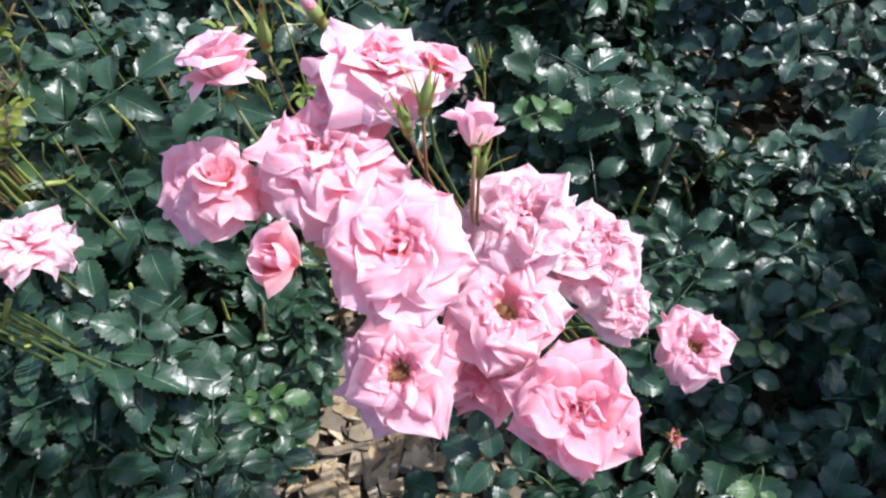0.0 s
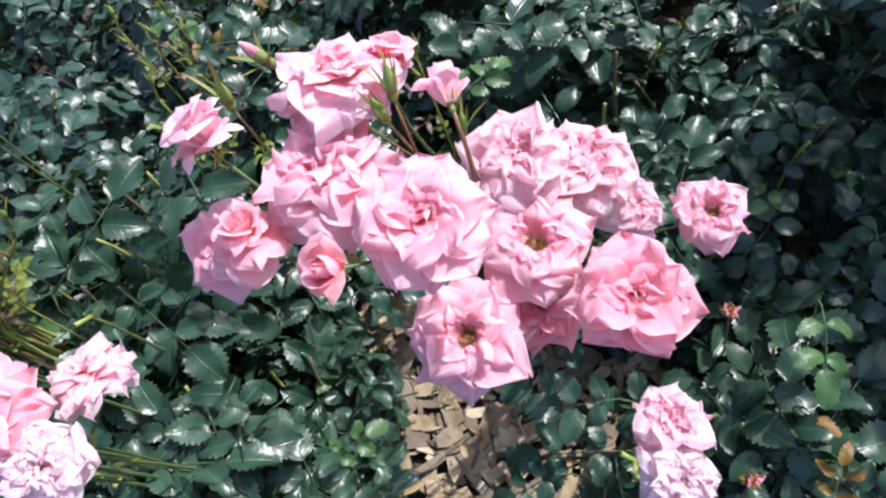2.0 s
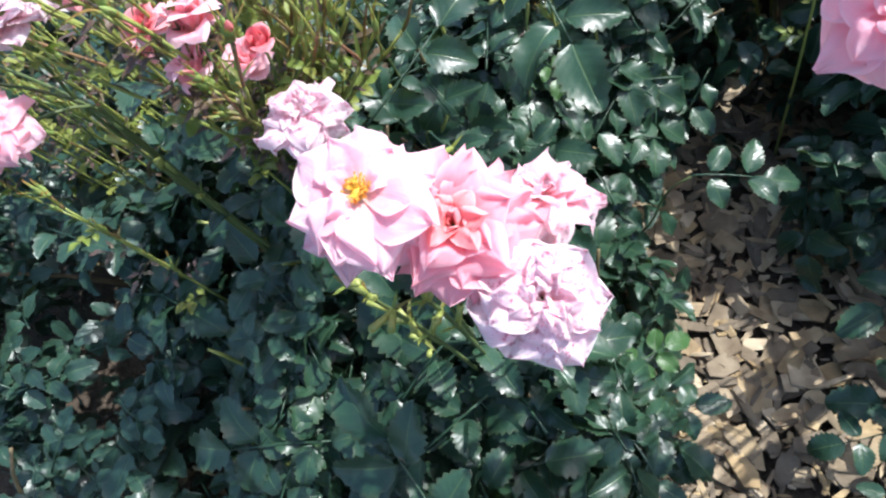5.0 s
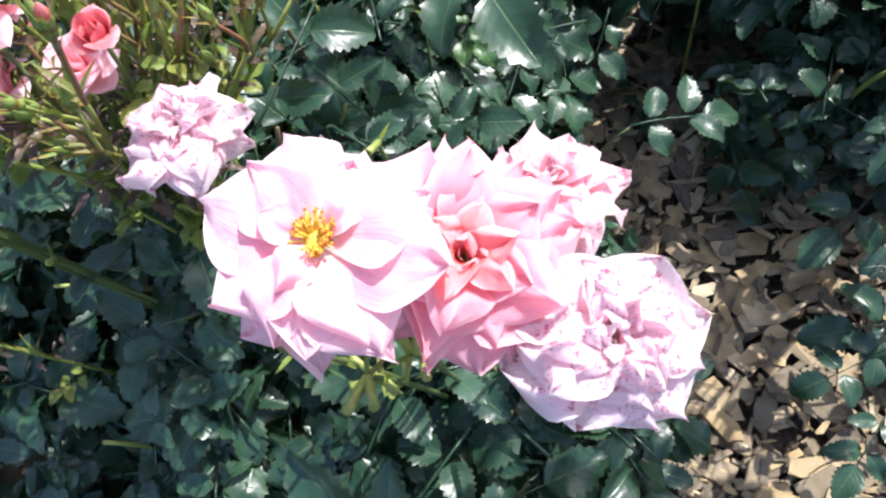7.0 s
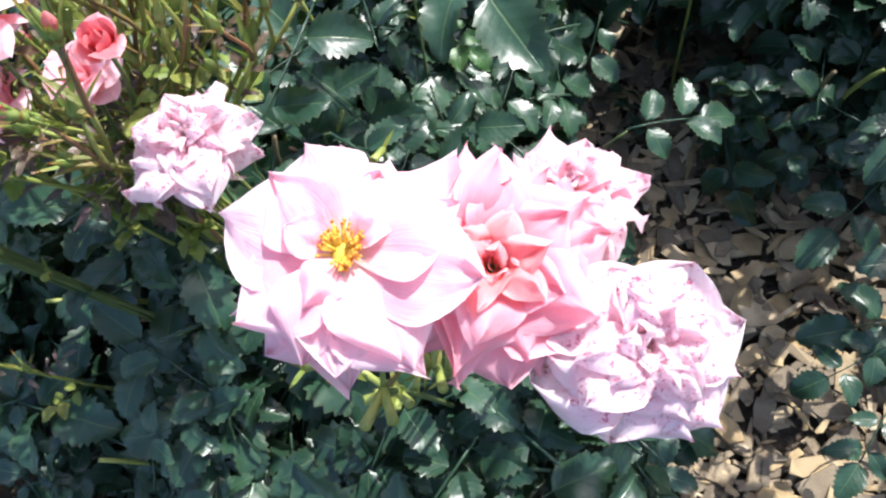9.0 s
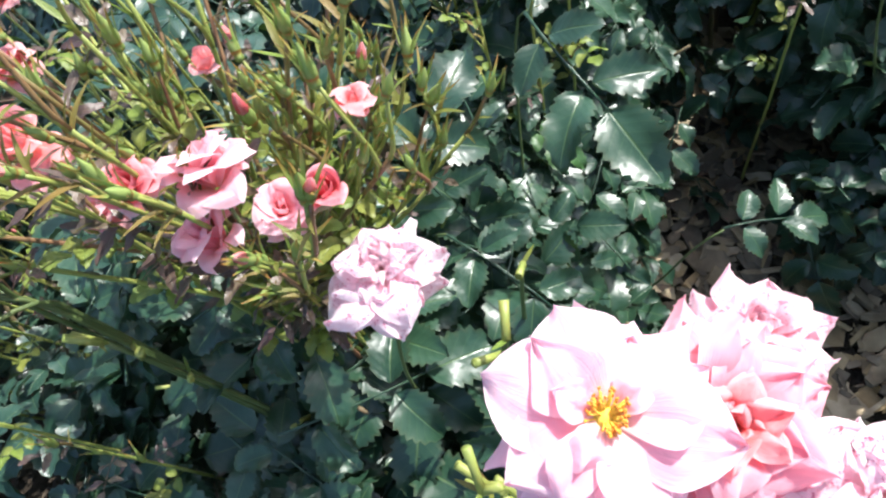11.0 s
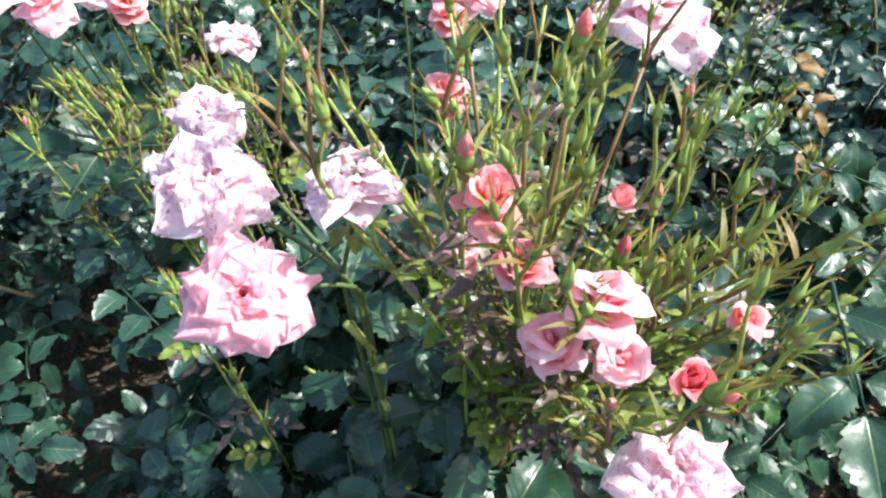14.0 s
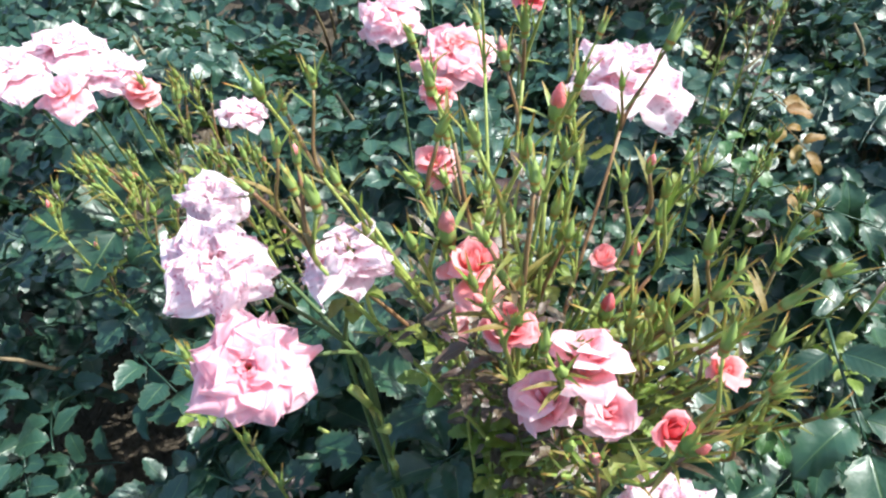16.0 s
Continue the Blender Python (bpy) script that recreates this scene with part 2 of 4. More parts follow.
def frame_to(n, spin=0.0):
    """A turn that takes z to n."""
    return Vector(n).normalized().to_track_quat("Z", "Y").to_matrix().to_4x4() @ Matrix.Rotation(spin, 4, "Z")


I4 = Matrix.Identity(4)


# ---- petals ----
def petal_points(width, cup, rise, reflex, acute, ruffle, seed, rows=13, cols=13):
    """A broad petal of length 1: hollow below, its margins rolled back above, so that it runs out into a tip."""
    r = random.Random(seed)
    ph, k = r.uniform(0, 6.3), r.uniform(2.2, 4.5)
    lean, tilt, shift = r.uniform(-0.12, 0.12), r.uniform(-0.25, 0.25), r.uniform(0, 50)
    acute = min(1.0, acute * r.uniform(0.25, 1.3))
    rolled = [reflex * r.uniform(0.4, 1.6) for _ in range(2)]
    fold, depth = r.uniform(-0.6, 0.6), ruffle * r.uniform(0.2, 0.9)
    peak = 0.60 - 0.08 * acute
    pts, uvs = [], []
    for i in range(rows):
        s = (i / (rows - 1)) ** 0.85
        q = max(0.0, s - peak) / (1 - peak)
        f = (0.22 + 0.78 * math.sin(math.pi / 2 * s / peak) ** 1.1) if s < peak else max(0.0, 1 - q ** (2.5 - 1.35 * acute)) ** (0.5 + 0.55 * acute)
        tip = acute * 0.15 * q**5
        for j in range(cols):
            u = 2 * j / (cols - 1) - 1
            rag = 1 + 0.13 * abs(u) * noise.noise(Vector((s * 4.5 + shift, 2.0 if u > 0 else 9.0, shift))) * s
            x = u * width / 2 * f * rag + lean * s * s
            y = s + tip + 0.03 * noise.noise(Vector((u * 4 + shift, 3.0, shift))) * q
            margin = abs(u) ** 2.2 * min(1.0, s * 1.3) ** 3
            z = cup * width * u * u * f * s * (1 - 0.7 * q) + rise * math.sin(s * 2.2) + tilt * u * s * s * 0.25
            z -= rolled[u > 0] * (0.75 * margin + 0.45 * q * q)
            z += ruffle * math.sin(k * u + ph) * s * s * 0.8
            z += ruffle * noise.noise(Vector((u * 1.7 + shift, s * 2.4, shift))) * s + 0.55 * ruffle * noise.noise(Vector((u * 4.5 + shift, s * 4.5, 7.0))) * s
            z += 0.5 * ruffle * math.sin(8 * u + 5 * s + 2 * ph) * margin
            z -= depth * math.exp(-(((u - fold) / 0.16) ** 2)) * s
            pts.append((x, y, z))
            uvs.append((j / (cols - 1), s))
    return pts, uvs, rows, cols


PETALS = {}


def petal_mesh(kind, mat, variant):
    key = (kind, mat.name, variant)
    if key not in PETALS:
        w, cup, rise, reflex, point, ruffle = PETAL_SHAPES[kind]
        pts, uvs, rows, cols = petal_points(w, cup, rise, reflex, point, ruffle, hash_of(kind) + variant * 7)
        PETALS[key] = grid_mesh("petal", pts, uvs, rows, cols, mat)
    return PETALS[key]


def hash_of(word):
    return sum(ord(c) * (i + 3) for i, c in enumerate(word))


# width, cup, rise, reflex, sharpness of the tip, ruffle, for a petal of length 1
PETAL_SHAPES = {
    "guard": (1.12, 0.06, 0.07, 0.20, 0.62, 0.090),
    "spiked": (0.98, 0.06, 0.07, 0.26, 0.95, 0.090),
    "open": (1.04, 0.13, 0.12, 0.22, 0.62, 0.115),
    "middle": (0.92, 0.22, 0.18, 0.28, 0.58, 0.160),
    "inner": (0.80, 0.34, 0.16, 0.26, 0.35, 0.200),
    "crumpled": (0.84, 0.18, 0.15, 0.28, 0.60, 0.260),
    "goblet": (1.14, 0.30, 0.14, 0.30, 0.12, 0.055),
    "limp": (1.20, 0.05, 0.03, 0.16, 0.50, 0.120),
    "flat": (1.00, 0.05, 0.05, 0.14, 0.55, 0.085),
}


def wrapped_mesh(mat, variant, span, flare):
    """A petal rolled round the axis, of radius 1 at its foot and height 2."""
    key = ("wrapped", mat.name, variant, span, flare)
    if key not in PETALS:
        r = random.Random(variant * 13 + 5)
        ph = r.uniform(0, 6)
        pts, uvs, rows, cols = [], [], 7, 11
        for i in range(rows):
            s = i / (rows - 1)
            for j in range(cols):
                u = 2 * j / (cols - 1) - 1
                a = u * span / 2 * (0.75 + 0.25 * math.sin(math.pi * min(1, s * 0.8 + 0.2)))
                top = 1 - 0.20 * u**4 - 0.04 * math.sin(3 * u + ph)
                rad = (0.35 + 0.65 * math.sin(math.pi / 2 * min(1, s * 1.6))) + 0.16 * (u + 1) / 2 + (flare * max(0, s - 0.6) ** 2 * 6 if flare > 0 else flare * s**2)
                pts.append((rad * math.sin(a), rad * math.cos(a), 2 * s * top - max(0.0, flare) * max(0, s - 0.8) * 1.5))
                uvs.append((j / (cols - 1), s))
        PETALS[key] = grid_mesh("petal", pts, uvs, rows, cols, mat)
    return PETALS[key]


# rings of a bloom: petal shape, number, lift in degrees, length, foot radius, foot height (all in radii)
BLOOMS = {
    "double": [("guard", 7, -12, 1.06, 0.05, -0.08), ("guard", 7, 4, 0.99, 0.05, -0.04), ("open", 6, 15, 0.82, 0.06, 0.0), ("open", 6, 27, 0.60, 0.07, 0.03), ("middle", 5, 44, 0.42, 0.06, 0.05), ("inner", 5, 66, 0.28, 0.03, 0.06)],
    "full": [("guard", 7, -12, 1.03, 0.05, -0.08), ("guard", 7, 3, 0.97, 0.06, -0.04), ("open", 8, 15, 0.84, 0.07, 0.0), ("middle", 8, 28, 0.68, 0.08, 0.04), ("crumpled", 8, 42, 0.53, 0.08, 0.07), ("crumpled", 7, 57, 0.40, 0.07, 0.09), ("inner", 6, 74, 0.30, 0.04, 0.10)],
    "open": [("spiked", 8, -14, 1.06, 0.06, -0.06), ("guard", 8, 0, 0.98, 0.06, -0.02), ("open", 7, 12, 0.82, 0.08, 0.02), ("middle", 7, 28, 0.56, 0.12, 0.05), ("inner", 7, 50, 0.36, 0.16, 0.06)],
    "single": [("spiked", 10, -34, 1.12, 0.06, -0.08), ("spiked", 10, -18, 1.14, 0.06, -0.05), ("flat", 8, -6, 0.98, 0.06, -0.02), ("open", 6, 2, 0.80, 0.06, 0.0), ("middle", 3, 14, 0.46, 0.10, 0.02)],
    "faded": [("limp", 6, -18, 1.00, 0.05, -0.08), ("spiked", 7, -2, 1.0, 0.05, -0.03), ("open", 7, 12, 0.84, 0.06, 0.02), ("crumpled", 8, 26, 0.64, 0.08, 0.05), ("crumpled", 7, 44, 0.46, 0.08, 0.08), ("crumpled", 5, 64, 0.34, 0.06, 0.10)],
    "spiky": [("spiked", 8, -16, 1.10, 0.05, -0.08), ("spiked", 8, 0, 1.02, 0.05, -0.05), ("spiked", 7, 13, 0.86, 0.06, 0.0), ("open", 6, 27, 0.66, 0.07, 0.03), ("middle", 6, 44, 0.46, 0.07, 0.06), ("inner", 5, 64, 0.30, 0.05, 0.07)],
    "ragged": [("spiked", 7, -16, 1.10, 0.05, -0.08), ("spiked", 7, 0, 1.02, 0.05, -0.03), ("spiked", 7, 14, 0.84, 0.06, 0.02), ("crumpled", 8, 30, 0.62, 0.08, 0.05), ("crumpled", 7, 46, 0.44, 0.08, 0.08), ("inner", 5, 64, 0.32, 0.06, 0.10)],
    "limp": [("limp", 5, -14, 1.08, 0.05, -0.10), ("limp", 6, 0, 1.0, 0.05, -0.04), ("limp", 6, 12, 0.80, 0.06, 0.0), ("crumpled", 7, 24, 0.60, 0.08, 0.04), ("crumpled", 6, 42, 0.44, 0.08, 0.07), ("inner", 5, 64, 0.30, 0.06, 0.08)],
    "hybrid": [("guard", 4, -20, 1.02, 0.04, -0.16), ("guard", 5, 0, 0.94, 0.06, -0.06), ("goblet", 5, 26, 0.62, 0.10, 0.08)],
    "few": [("guard", 5, -14, 1.08, 0.05, -0.08), ("guard", 5, 4, 0.98, 0.05, -0.03), ("open", 5, 22, 0.72, 0.06, 0.02), ("goblet", 4, 44, 0.46, 0.06, 0.04)],
    "goblet": [("goblet", 5, 16, 0.80, 0.06, -0.06), ("goblet", 5, 50, 0.92, 0.08, 0.0), ("goblet", 4, 68, 1.0, 0.10, 0.02)],
    "winged": [("guard", 4, -6, 1.06, 0.05, -0.06), ("goblet", 4, 34, 0.66, 0.08, 0.0)],
    "cup": [("goblet", 4, 30, 0.86, 0.08, 0.0), ("goblet", 3, 74, 1.30, 0.16, 0.0)],
    "tight": [("goblet", 3, 56, 1.15, 0.18, 0.0)],
}


def bloom_parts(thing, place, normal, size, kind, mat, seed, inner=None, stamens=None):
    """The petals, rolled heart, stamens and sepals of one bloom, under its thing."""
    r = random.Random(seed)
    base = thing.matrix_basis.translation
    radius = size / 2
    f = Matrix.Translation(Vector(place) - base) @ frame_to(normal, r.uniform(0, 6.3))
    twist = 0.0
    for ring, (shape, n, lift, length, foot, height) in enumerate(BLOOMS[kind]):
        twist += r.uniform(0.3, 0.9)
        for i in range(n):
            az = twist + 2 * math.pi * (i + r.uniform(-0.26, 0.26)) / n
            e = radians(lift + r.uniform(-13, 13))
            s = radius * length * (r.uniform(0.74, 1.16) if kind in ("faded", "ragged") else r.uniform(0.84, 1.10))
            m = f @ Matrix.Rotation(az, 4, "Z") @ Matrix.Translation((0, foot * radius, height * radius)) @ Matrix.Rotation(e, 4, "X") @ Matrix.Rotation(radians(r.uniform(-18, 18)), 4, "Y") @ Matrix.Diagonal((s * r.uniform(0.92, 1.08), s, s, 1))
            use = inner if inner is not None and ring >= len(BLOOMS[kind]) - 2 else mat
            part("petal", petal_mesh(shape, use, r.randrange(12)), thing, m)
    rolled = {"hybrid": (0.35, 0.60, 10), "goblet": (0.34, 0.82, 6), "cup": (0.52, 0.80, 7), "tight": (0.56, 1.25, 8), "winged": (0.42, 0.80, 8)}.get(kind)
    if not rolled and stamens is None:
        rolled = (0.13, 0.30, 4)
    if rolled:
        wide, high, n = rolled
        for i in range(n):
            q = 1 - i / (n + 0.6)
            m = f @ Matrix.Translation((0, 0, radius * (0.16 if kind == "hybrid" else 0.0))) @ Matrix.Rotation(i * 2.4 + r.uniform(-0.2, 0.2), 4, "Z") @ Matrix.Diagonal((radius * wide * q, radius * wide * q, radius * high * (0.5 + 0.10 * (1 - q)), 1))
            flare = ((0.22, 0.06, -0.1, -0.25)[i] if i < 4 else -0.55) if kind == "tight" else 0.55 if i < 2 else 0.25 if i < 4 else -0.35
            part("petal", wrapped_mesh(inner if inner is not None and i > n * (0.68 if kind == "tight" else 0.45) else mat, i % 3, 2.5 + 0.5 * (i % 2), flare), thing, m)
    if stamens is not None:
        hairs, tips = [], []
        clumps = [(r.uniform(0, 6.3), r.uniform(0.3, 1.0)) for _ in range(7)]
        for i in range(90):
            a, q = r.choice(clumps)
            a, q = a + r.gauss(0, 0.45), (0.25 + 0.75 * q * r.uniform(0.4, 1.15)) * 0.21 * radius
            up = radius * r.uniform(0.07, 0.20)
            p0 = Vector((0.35 * q * math.cos(a), 0.35 * q * math.sin(a), 0))
            p1 = Vector((q * math.cos(a) * 1.15, q * math.sin(a) * 1.15, up))
            hairs.append((tube_data([p0, (p0 + p1) / 2 + Vector((0, 0, up * 0.2)), p1], [0.00035] * 3, 4), f))
            tips.append((tube_data([p1 + Vector((0, 0, -0.0006)), p1, p1 + Vector((r.uniform(-1, 1) * 0.0008, r.uniform(-1, 1) * 0.0008, 0.0010))], [0.0003, 0.00065, 0.0003], 5), f))
        dome = lathe_data([(0.11 * radius, -0.03 * radius), (0.10 * radius, 0.03 * radius), (0.06 * radius, 0.06 * radius), (0.004 * radius, 0.07 * radius)], 9)
        part("flower_heart", joined("flower_heart", [(dome, f)], stamens[0]), thing, I4)
        part("stamen_tuft", joined("stamen_tuft", hairs, stamens[0]), thing, I4, stamens[2])
        part("anther_tuft", joined("anther_tuft", tips, stamens[1]), thing, I4)
    return f


def narrow_leaf_data(length, width, droop, rows=7, fold=0.25):
    pts, uvs = [], []
    for i in range(rows):
        s = i / (rows - 1)
        w = width * (math.sin(math.pi * min(1, s * 0.86 + 0.14)) ** 0.8) * (1 - 0.35 * s) / 2
        for j, u in enumerate((-1, 0, 1)):
            pts.append((u * w, length * s, -droop * length * s * s + fold * abs(u) * w))
            uvs.append((0.5 + 0.5 * u, s))
    faces = [(r * 3 + c, r * 3 + c + 1, (r + 1) * 3 + c + 1, (r + 1) * 3 + c) for r in range(rows - 1) for c in range(2)]
    return np.array(pts), faces, np.array(uvs)


def lathe_data(profile, sides=9, ribs=0.0):
    pts, uvs = [], []
    for i, (rad, z) in enumerate(profile):
        for k in range(sides):
            a = 2 * math.pi * k / sides
            q = rad * (1 + ribs * math.cos(5 * a))
            pts.append((q * math.cos(a), q * math.sin(a), z))
            uvs.append((k / sides, i / (len(profile) - 1)))
    faces = [(i * sides + k, i * sides + (k + 1) % sides, (i + 1) * sides + (k + 1) % sides, (i + 1) * sides + k) for i in range(len(profile) - 1) for k in range(sides)]
    return np.array(pts), faces, np.array(uvs)


def sepal_material():
    p = Mat("sepal", 0.5, 0.35)
    u, v = p.uv()
    tone = p.mix(p.chance(), (0.19, 0.28, 0.06), (0.24, 0.30, 0.08))
    tip = p.mix(p.world_noise(120, 2), (0.28, 0.20, 0.04), (0.38, 0.10, 0.03))
    col = p.mix(p.ramp(v, [(0.45, (0, 0, 0)), (0.95, (1, 1, 1))]), tone, tip)
    p.link(col, p.b.inputs["Base Color"])
    p.thin(col, 0.2)
    return p.m


SEPAL = sepal_material()


def calyx_mesh(spread, length, seed, mat):
    """The green cup under a bloom with its five sepals; radius of the cup 1."""
    r = random.Random(seed)
    pieces = [(lathe_data([(0.28, -1.9), (0.62, -1.6), (0.78, -1.1), (0.66, -0.7), (0.80, -0.2), (0.95, 0.1)], 9), I4)]
    for i in range(5):
        m = Matrix.Rotation(2 * math.pi * (i + r.uniform(-0.15, 0.15)) / 5, 4, "Z") @ Matrix.Translation((0, 0.75, -0.25)) @ Matrix.Rotation(radians(spread + r.uniform(-12, 12)), 4, "X")
        pieces.append((narrow_leaf_data(length * r.uniform(0.85, 1.25), 0.68, r.uniform(-0.1, 0.35)), m))
    return joined("calyx", pieces, mat)


CALYX_OPEN = [calyx_mesh(-25, 4.0, s, SEPAL) for s in range(3)]
CALYX_SHUT = [calyx_mesh(80, 6.2, s + 9, SEPAL) for s in range(4)]
CALYX_HALF = [calyx_mesh(48, 4.2, s + 19, SEPAL) for s in range(3)]
BUD_BODIES = [joined("bud", [(lathe_data([(0.30, -1.9), (0.68, -1.5), (0.74, -1.0), (0.60, -0.6), (0.82, 0.2), (0.92, 1.0), (0.80, 2.0), (0.46, 3.0 + k * 0.3), (0.10, 3.9 + k * 0.5)], 10, 0.05), I4)], BUD) for k in range(3)]
TIPS = {c.name: joined("petal tip", [(lathe_data([(0.6, 1.4), (0.88, 2.0), (0.70, 3.2), (0.30, 4.3), (0.06, 4.7)], 8, 0.08), I4)], c) for c in (CORAL, RED, PINK)}


def stem_part(thing, top, down, foot, radius, mat, name="stem", joint=None):
    """A bending stem from under a bloom to its foot, by way of a joint."""
    base = thing.matrix_basis.translation
    top, foot = Vector(top) - base, Vector(foot) - base
    joint = Vector(joint) - base if joint is not None else (top * 0.5 + foot * 0.5)
    near, far = (top - joint).length, (joint - foot).length
    path = bend(top, Vector(down).normalized() * near * 0.7, joint, (foot - top).normalized() * near, 8)
    path += bend(joint, (foot - top).normalized() * near, foot, Vector((0, 0, -1)) * far * 0.7, 8)[1:]
    n = len(path)
    radii = [radius * (0.72 + 0.65 * i / (n - 1)) for i in range(n)]
    p, f, uv = tube_data(path, radii, 7)
    part(name, make_mesh(name, p, f, uv, mat), thing, I4)
    return path


def rose_flower(place, normal, size, kind, mat, foot, label, seed, inner=None, stamens=None, group="", stem=None, joint=None):
    """One rose on its own stem, which stands in the ground among the bush."""
    thing = new("rose_flower")
    thing.matrix_basis = Matrix.Translation((foot[0], foot[1], 0))
    n = Vector(normal).normalized()
    centre = Vector(place) - n * size * 0.10
    f = bloom_parts(thing, centre, n, size, kind, mat, seed, inner, stamens)
    s = size * (0.075 if kind in ("cup", "tight") else 0.055)
    spread = CALYX_HALF if kind in ("cup", "tight") else CALYX_OPEN
    sink = -0.10 * size if kind not in ("cup", "tight") else -0.02 * size
    part("calyx", spread[seed % 3], thing, f @ Matrix.Translation((0, 0, sink)) @ Matrix.Diagonal((s, s, s, 1)))
    top = centre + n * (sink - 1.8 * s)
    stem_part(thing, top, -n, (foot[0], foot[1], -0.01), 0.0016, stem or STALK, joint=joint)
    tagged(thing, label, "rose", group)
    return thing


# ---- leaves ----
def leaflet_data(length, width, fold, curl, teeth=9, seed=0, across=(-1, -0.55, 0, 0.55, 1)):
    """An oval, pointed leaflet with a toothed rim, a crease along its middle and a wavy blade."""
    r = random.Random(seed)
    n = teeth * 2 + 1
    wav, ph = r.uniform(0.03, 0.09), r.uniform(0, 6)
    pts, uvs = [], []
    for i in range(n):
        s = i / (n - 1)
        w = width / 2 * max(0.012, s**0.52 * (1 - s) ** 0.72 / 0.417)
        tooth = 1.0 + (0.15 if i % 2 else -0.07) * r.uniform(0.6, 1.3)
        for u in across:
            x = u * w * (tooth if abs(u) == 1 else 1)
            y = length * s + (0.022 * length if i % 2 and abs(u) == 1 else 0)
            z = fold * abs(u) * w - curl * length * (s - 0.35) ** 2 + wav * length * math.sin(8 * s + 2.4 * u + ph) * abs(u) ** 1.3
            pts.append((x, y, z))
            uvs.append((0.5 + 0.5 * u, s))
    k = len(across)
    faces = [(q * k + c, q * k + c + 1, (q + 1) * k + c + 1, (q + 1) * k + c) for q in range(n - 1) for c in range(k - 1)]
    return np.array(pts), faces, np.array(uvs)


def compound_data(seed, leaflets=5, size=1.0, teeth=9, slim=1.0):
    """A rose leaf: a stalk with a leaflet at its end and pairs along it. The end leaflet is about 0.05 long."""
    r = random.Random(seed)
    pairs = (leaflets - 1) // 2
    across = (-1, -0.55, 0, 0.55, 1) if teeth > 5 else (-1, 0, 1)
    length = 0.020 + 0.026 * pairs
    stalk = [Vector((0.002 * math.sin(3 * t + seed), length * t, -0.010 * t * t)) for t in (0, 0.25, 0.5, 0.75, 1)]
    pieces = [(tube_data(stalk, [0.0012, 0.0011, 0.0010, 0.0009, 0.0008], 4), I4)]
    big = r.uniform(0.044, 0.054)
    pieces.append((leaflet_data(big, big * slim * r.uniform(0.54, 0.66), r.uniform(0.12, 0.50), r.uniform(0.1, 0.6), teeth, seed, across), Matrix.Translation(stalk[-1]) @ Matrix.Rotation(radians(r.uniform(-25, 8)), 4, "X")))
    for p in range(pairs):
        at = 0.95 - 0.55 * p if pairs > 1 else 0.8
        at = max(0.3, at)
        for sgn in (-1, 1):
            s = big * (0.84 - 0.12 * p) * r.uniform(0.9, 1.1)
            k = min(4, int(at * 4))
            pos = stalk[k]
            m = Matrix.Translation(pos) @ Matrix.Rotation(-sgn * radians(r.uniform(52, 72)), 4, "Z") @ Matrix.Rotation(radians(r.uniform(-22, 22)), 4, "Y") @ Matrix.Rotation(radians(r.uniform(-22, 14)), 4, "X") @ Matrix.Translation((0, 0.004, 0))
            pieces.append((leaflet_data(s, s * slim * r.uniform(0.54, 0.66), r.uniform(0.12, 0.55), r.uniform(0.1, 0.7), teeth, seed + p + sgn, across), m))
    return pieces, size


def compound_mesh(seed, leaflets, mat, teeth=9, slim=1.0):
    pieces, _ = compound_data(seed, leaflets, 1.0, teeth, slim)
    return joined("leaf", pieces, mat)


LEAVES = [compound_mesh(k, 5 if k % 3 else 7, LEAF, 8) for k in range(9)]
LEAVES_BRONZE = [compound_mesh(60 + k, 5, LEAF_PURPLE, 4, 0.5) for k in range(3)]
LEAVES_YOUNG = [compound_mesh(40 + k, 5, LEAF_YOUNG, 6) for k in range(3)]
LEAVES_RUST = [compound_mesh(50, 1, LEAF_RUST, 8, 0.85), compound_mesh(51, 5, LEAF_RUST, 6, 0.7)]
LEAVES_FRESH = [compound_mesh(45 + k, 5, LEAF_FRESH, 6) for k in range(3)]
FAR_LEAVES = [data_of(compound_mesh(70 + k, 5, LEAF_FAR, 5)) for k in range(6)]


# bare strip of mulch between the bushes
STRIP = ((-0.26, 0.12), (-0.17, 0.36), (-0.08, 0.53), (0.04, 0.59))


HOLLOW = (-0.29, 0.49, 0.085)  # shaded gap between the bushes


def strip_distance(x, y):
    best = 9.0
    for (ax, ay), (bx, by) in zip(STRIP, STRIP[1:]):
        dx, dy = bx - ax, by - ay
        t = max(0, min(1, ((x - ax) * dx + (y - ay) * dy) / (dx * dx + dy * dy)))
        best = min(best, math.hypot(x - ax - t * dx, y - ay - t * dy))
    return best


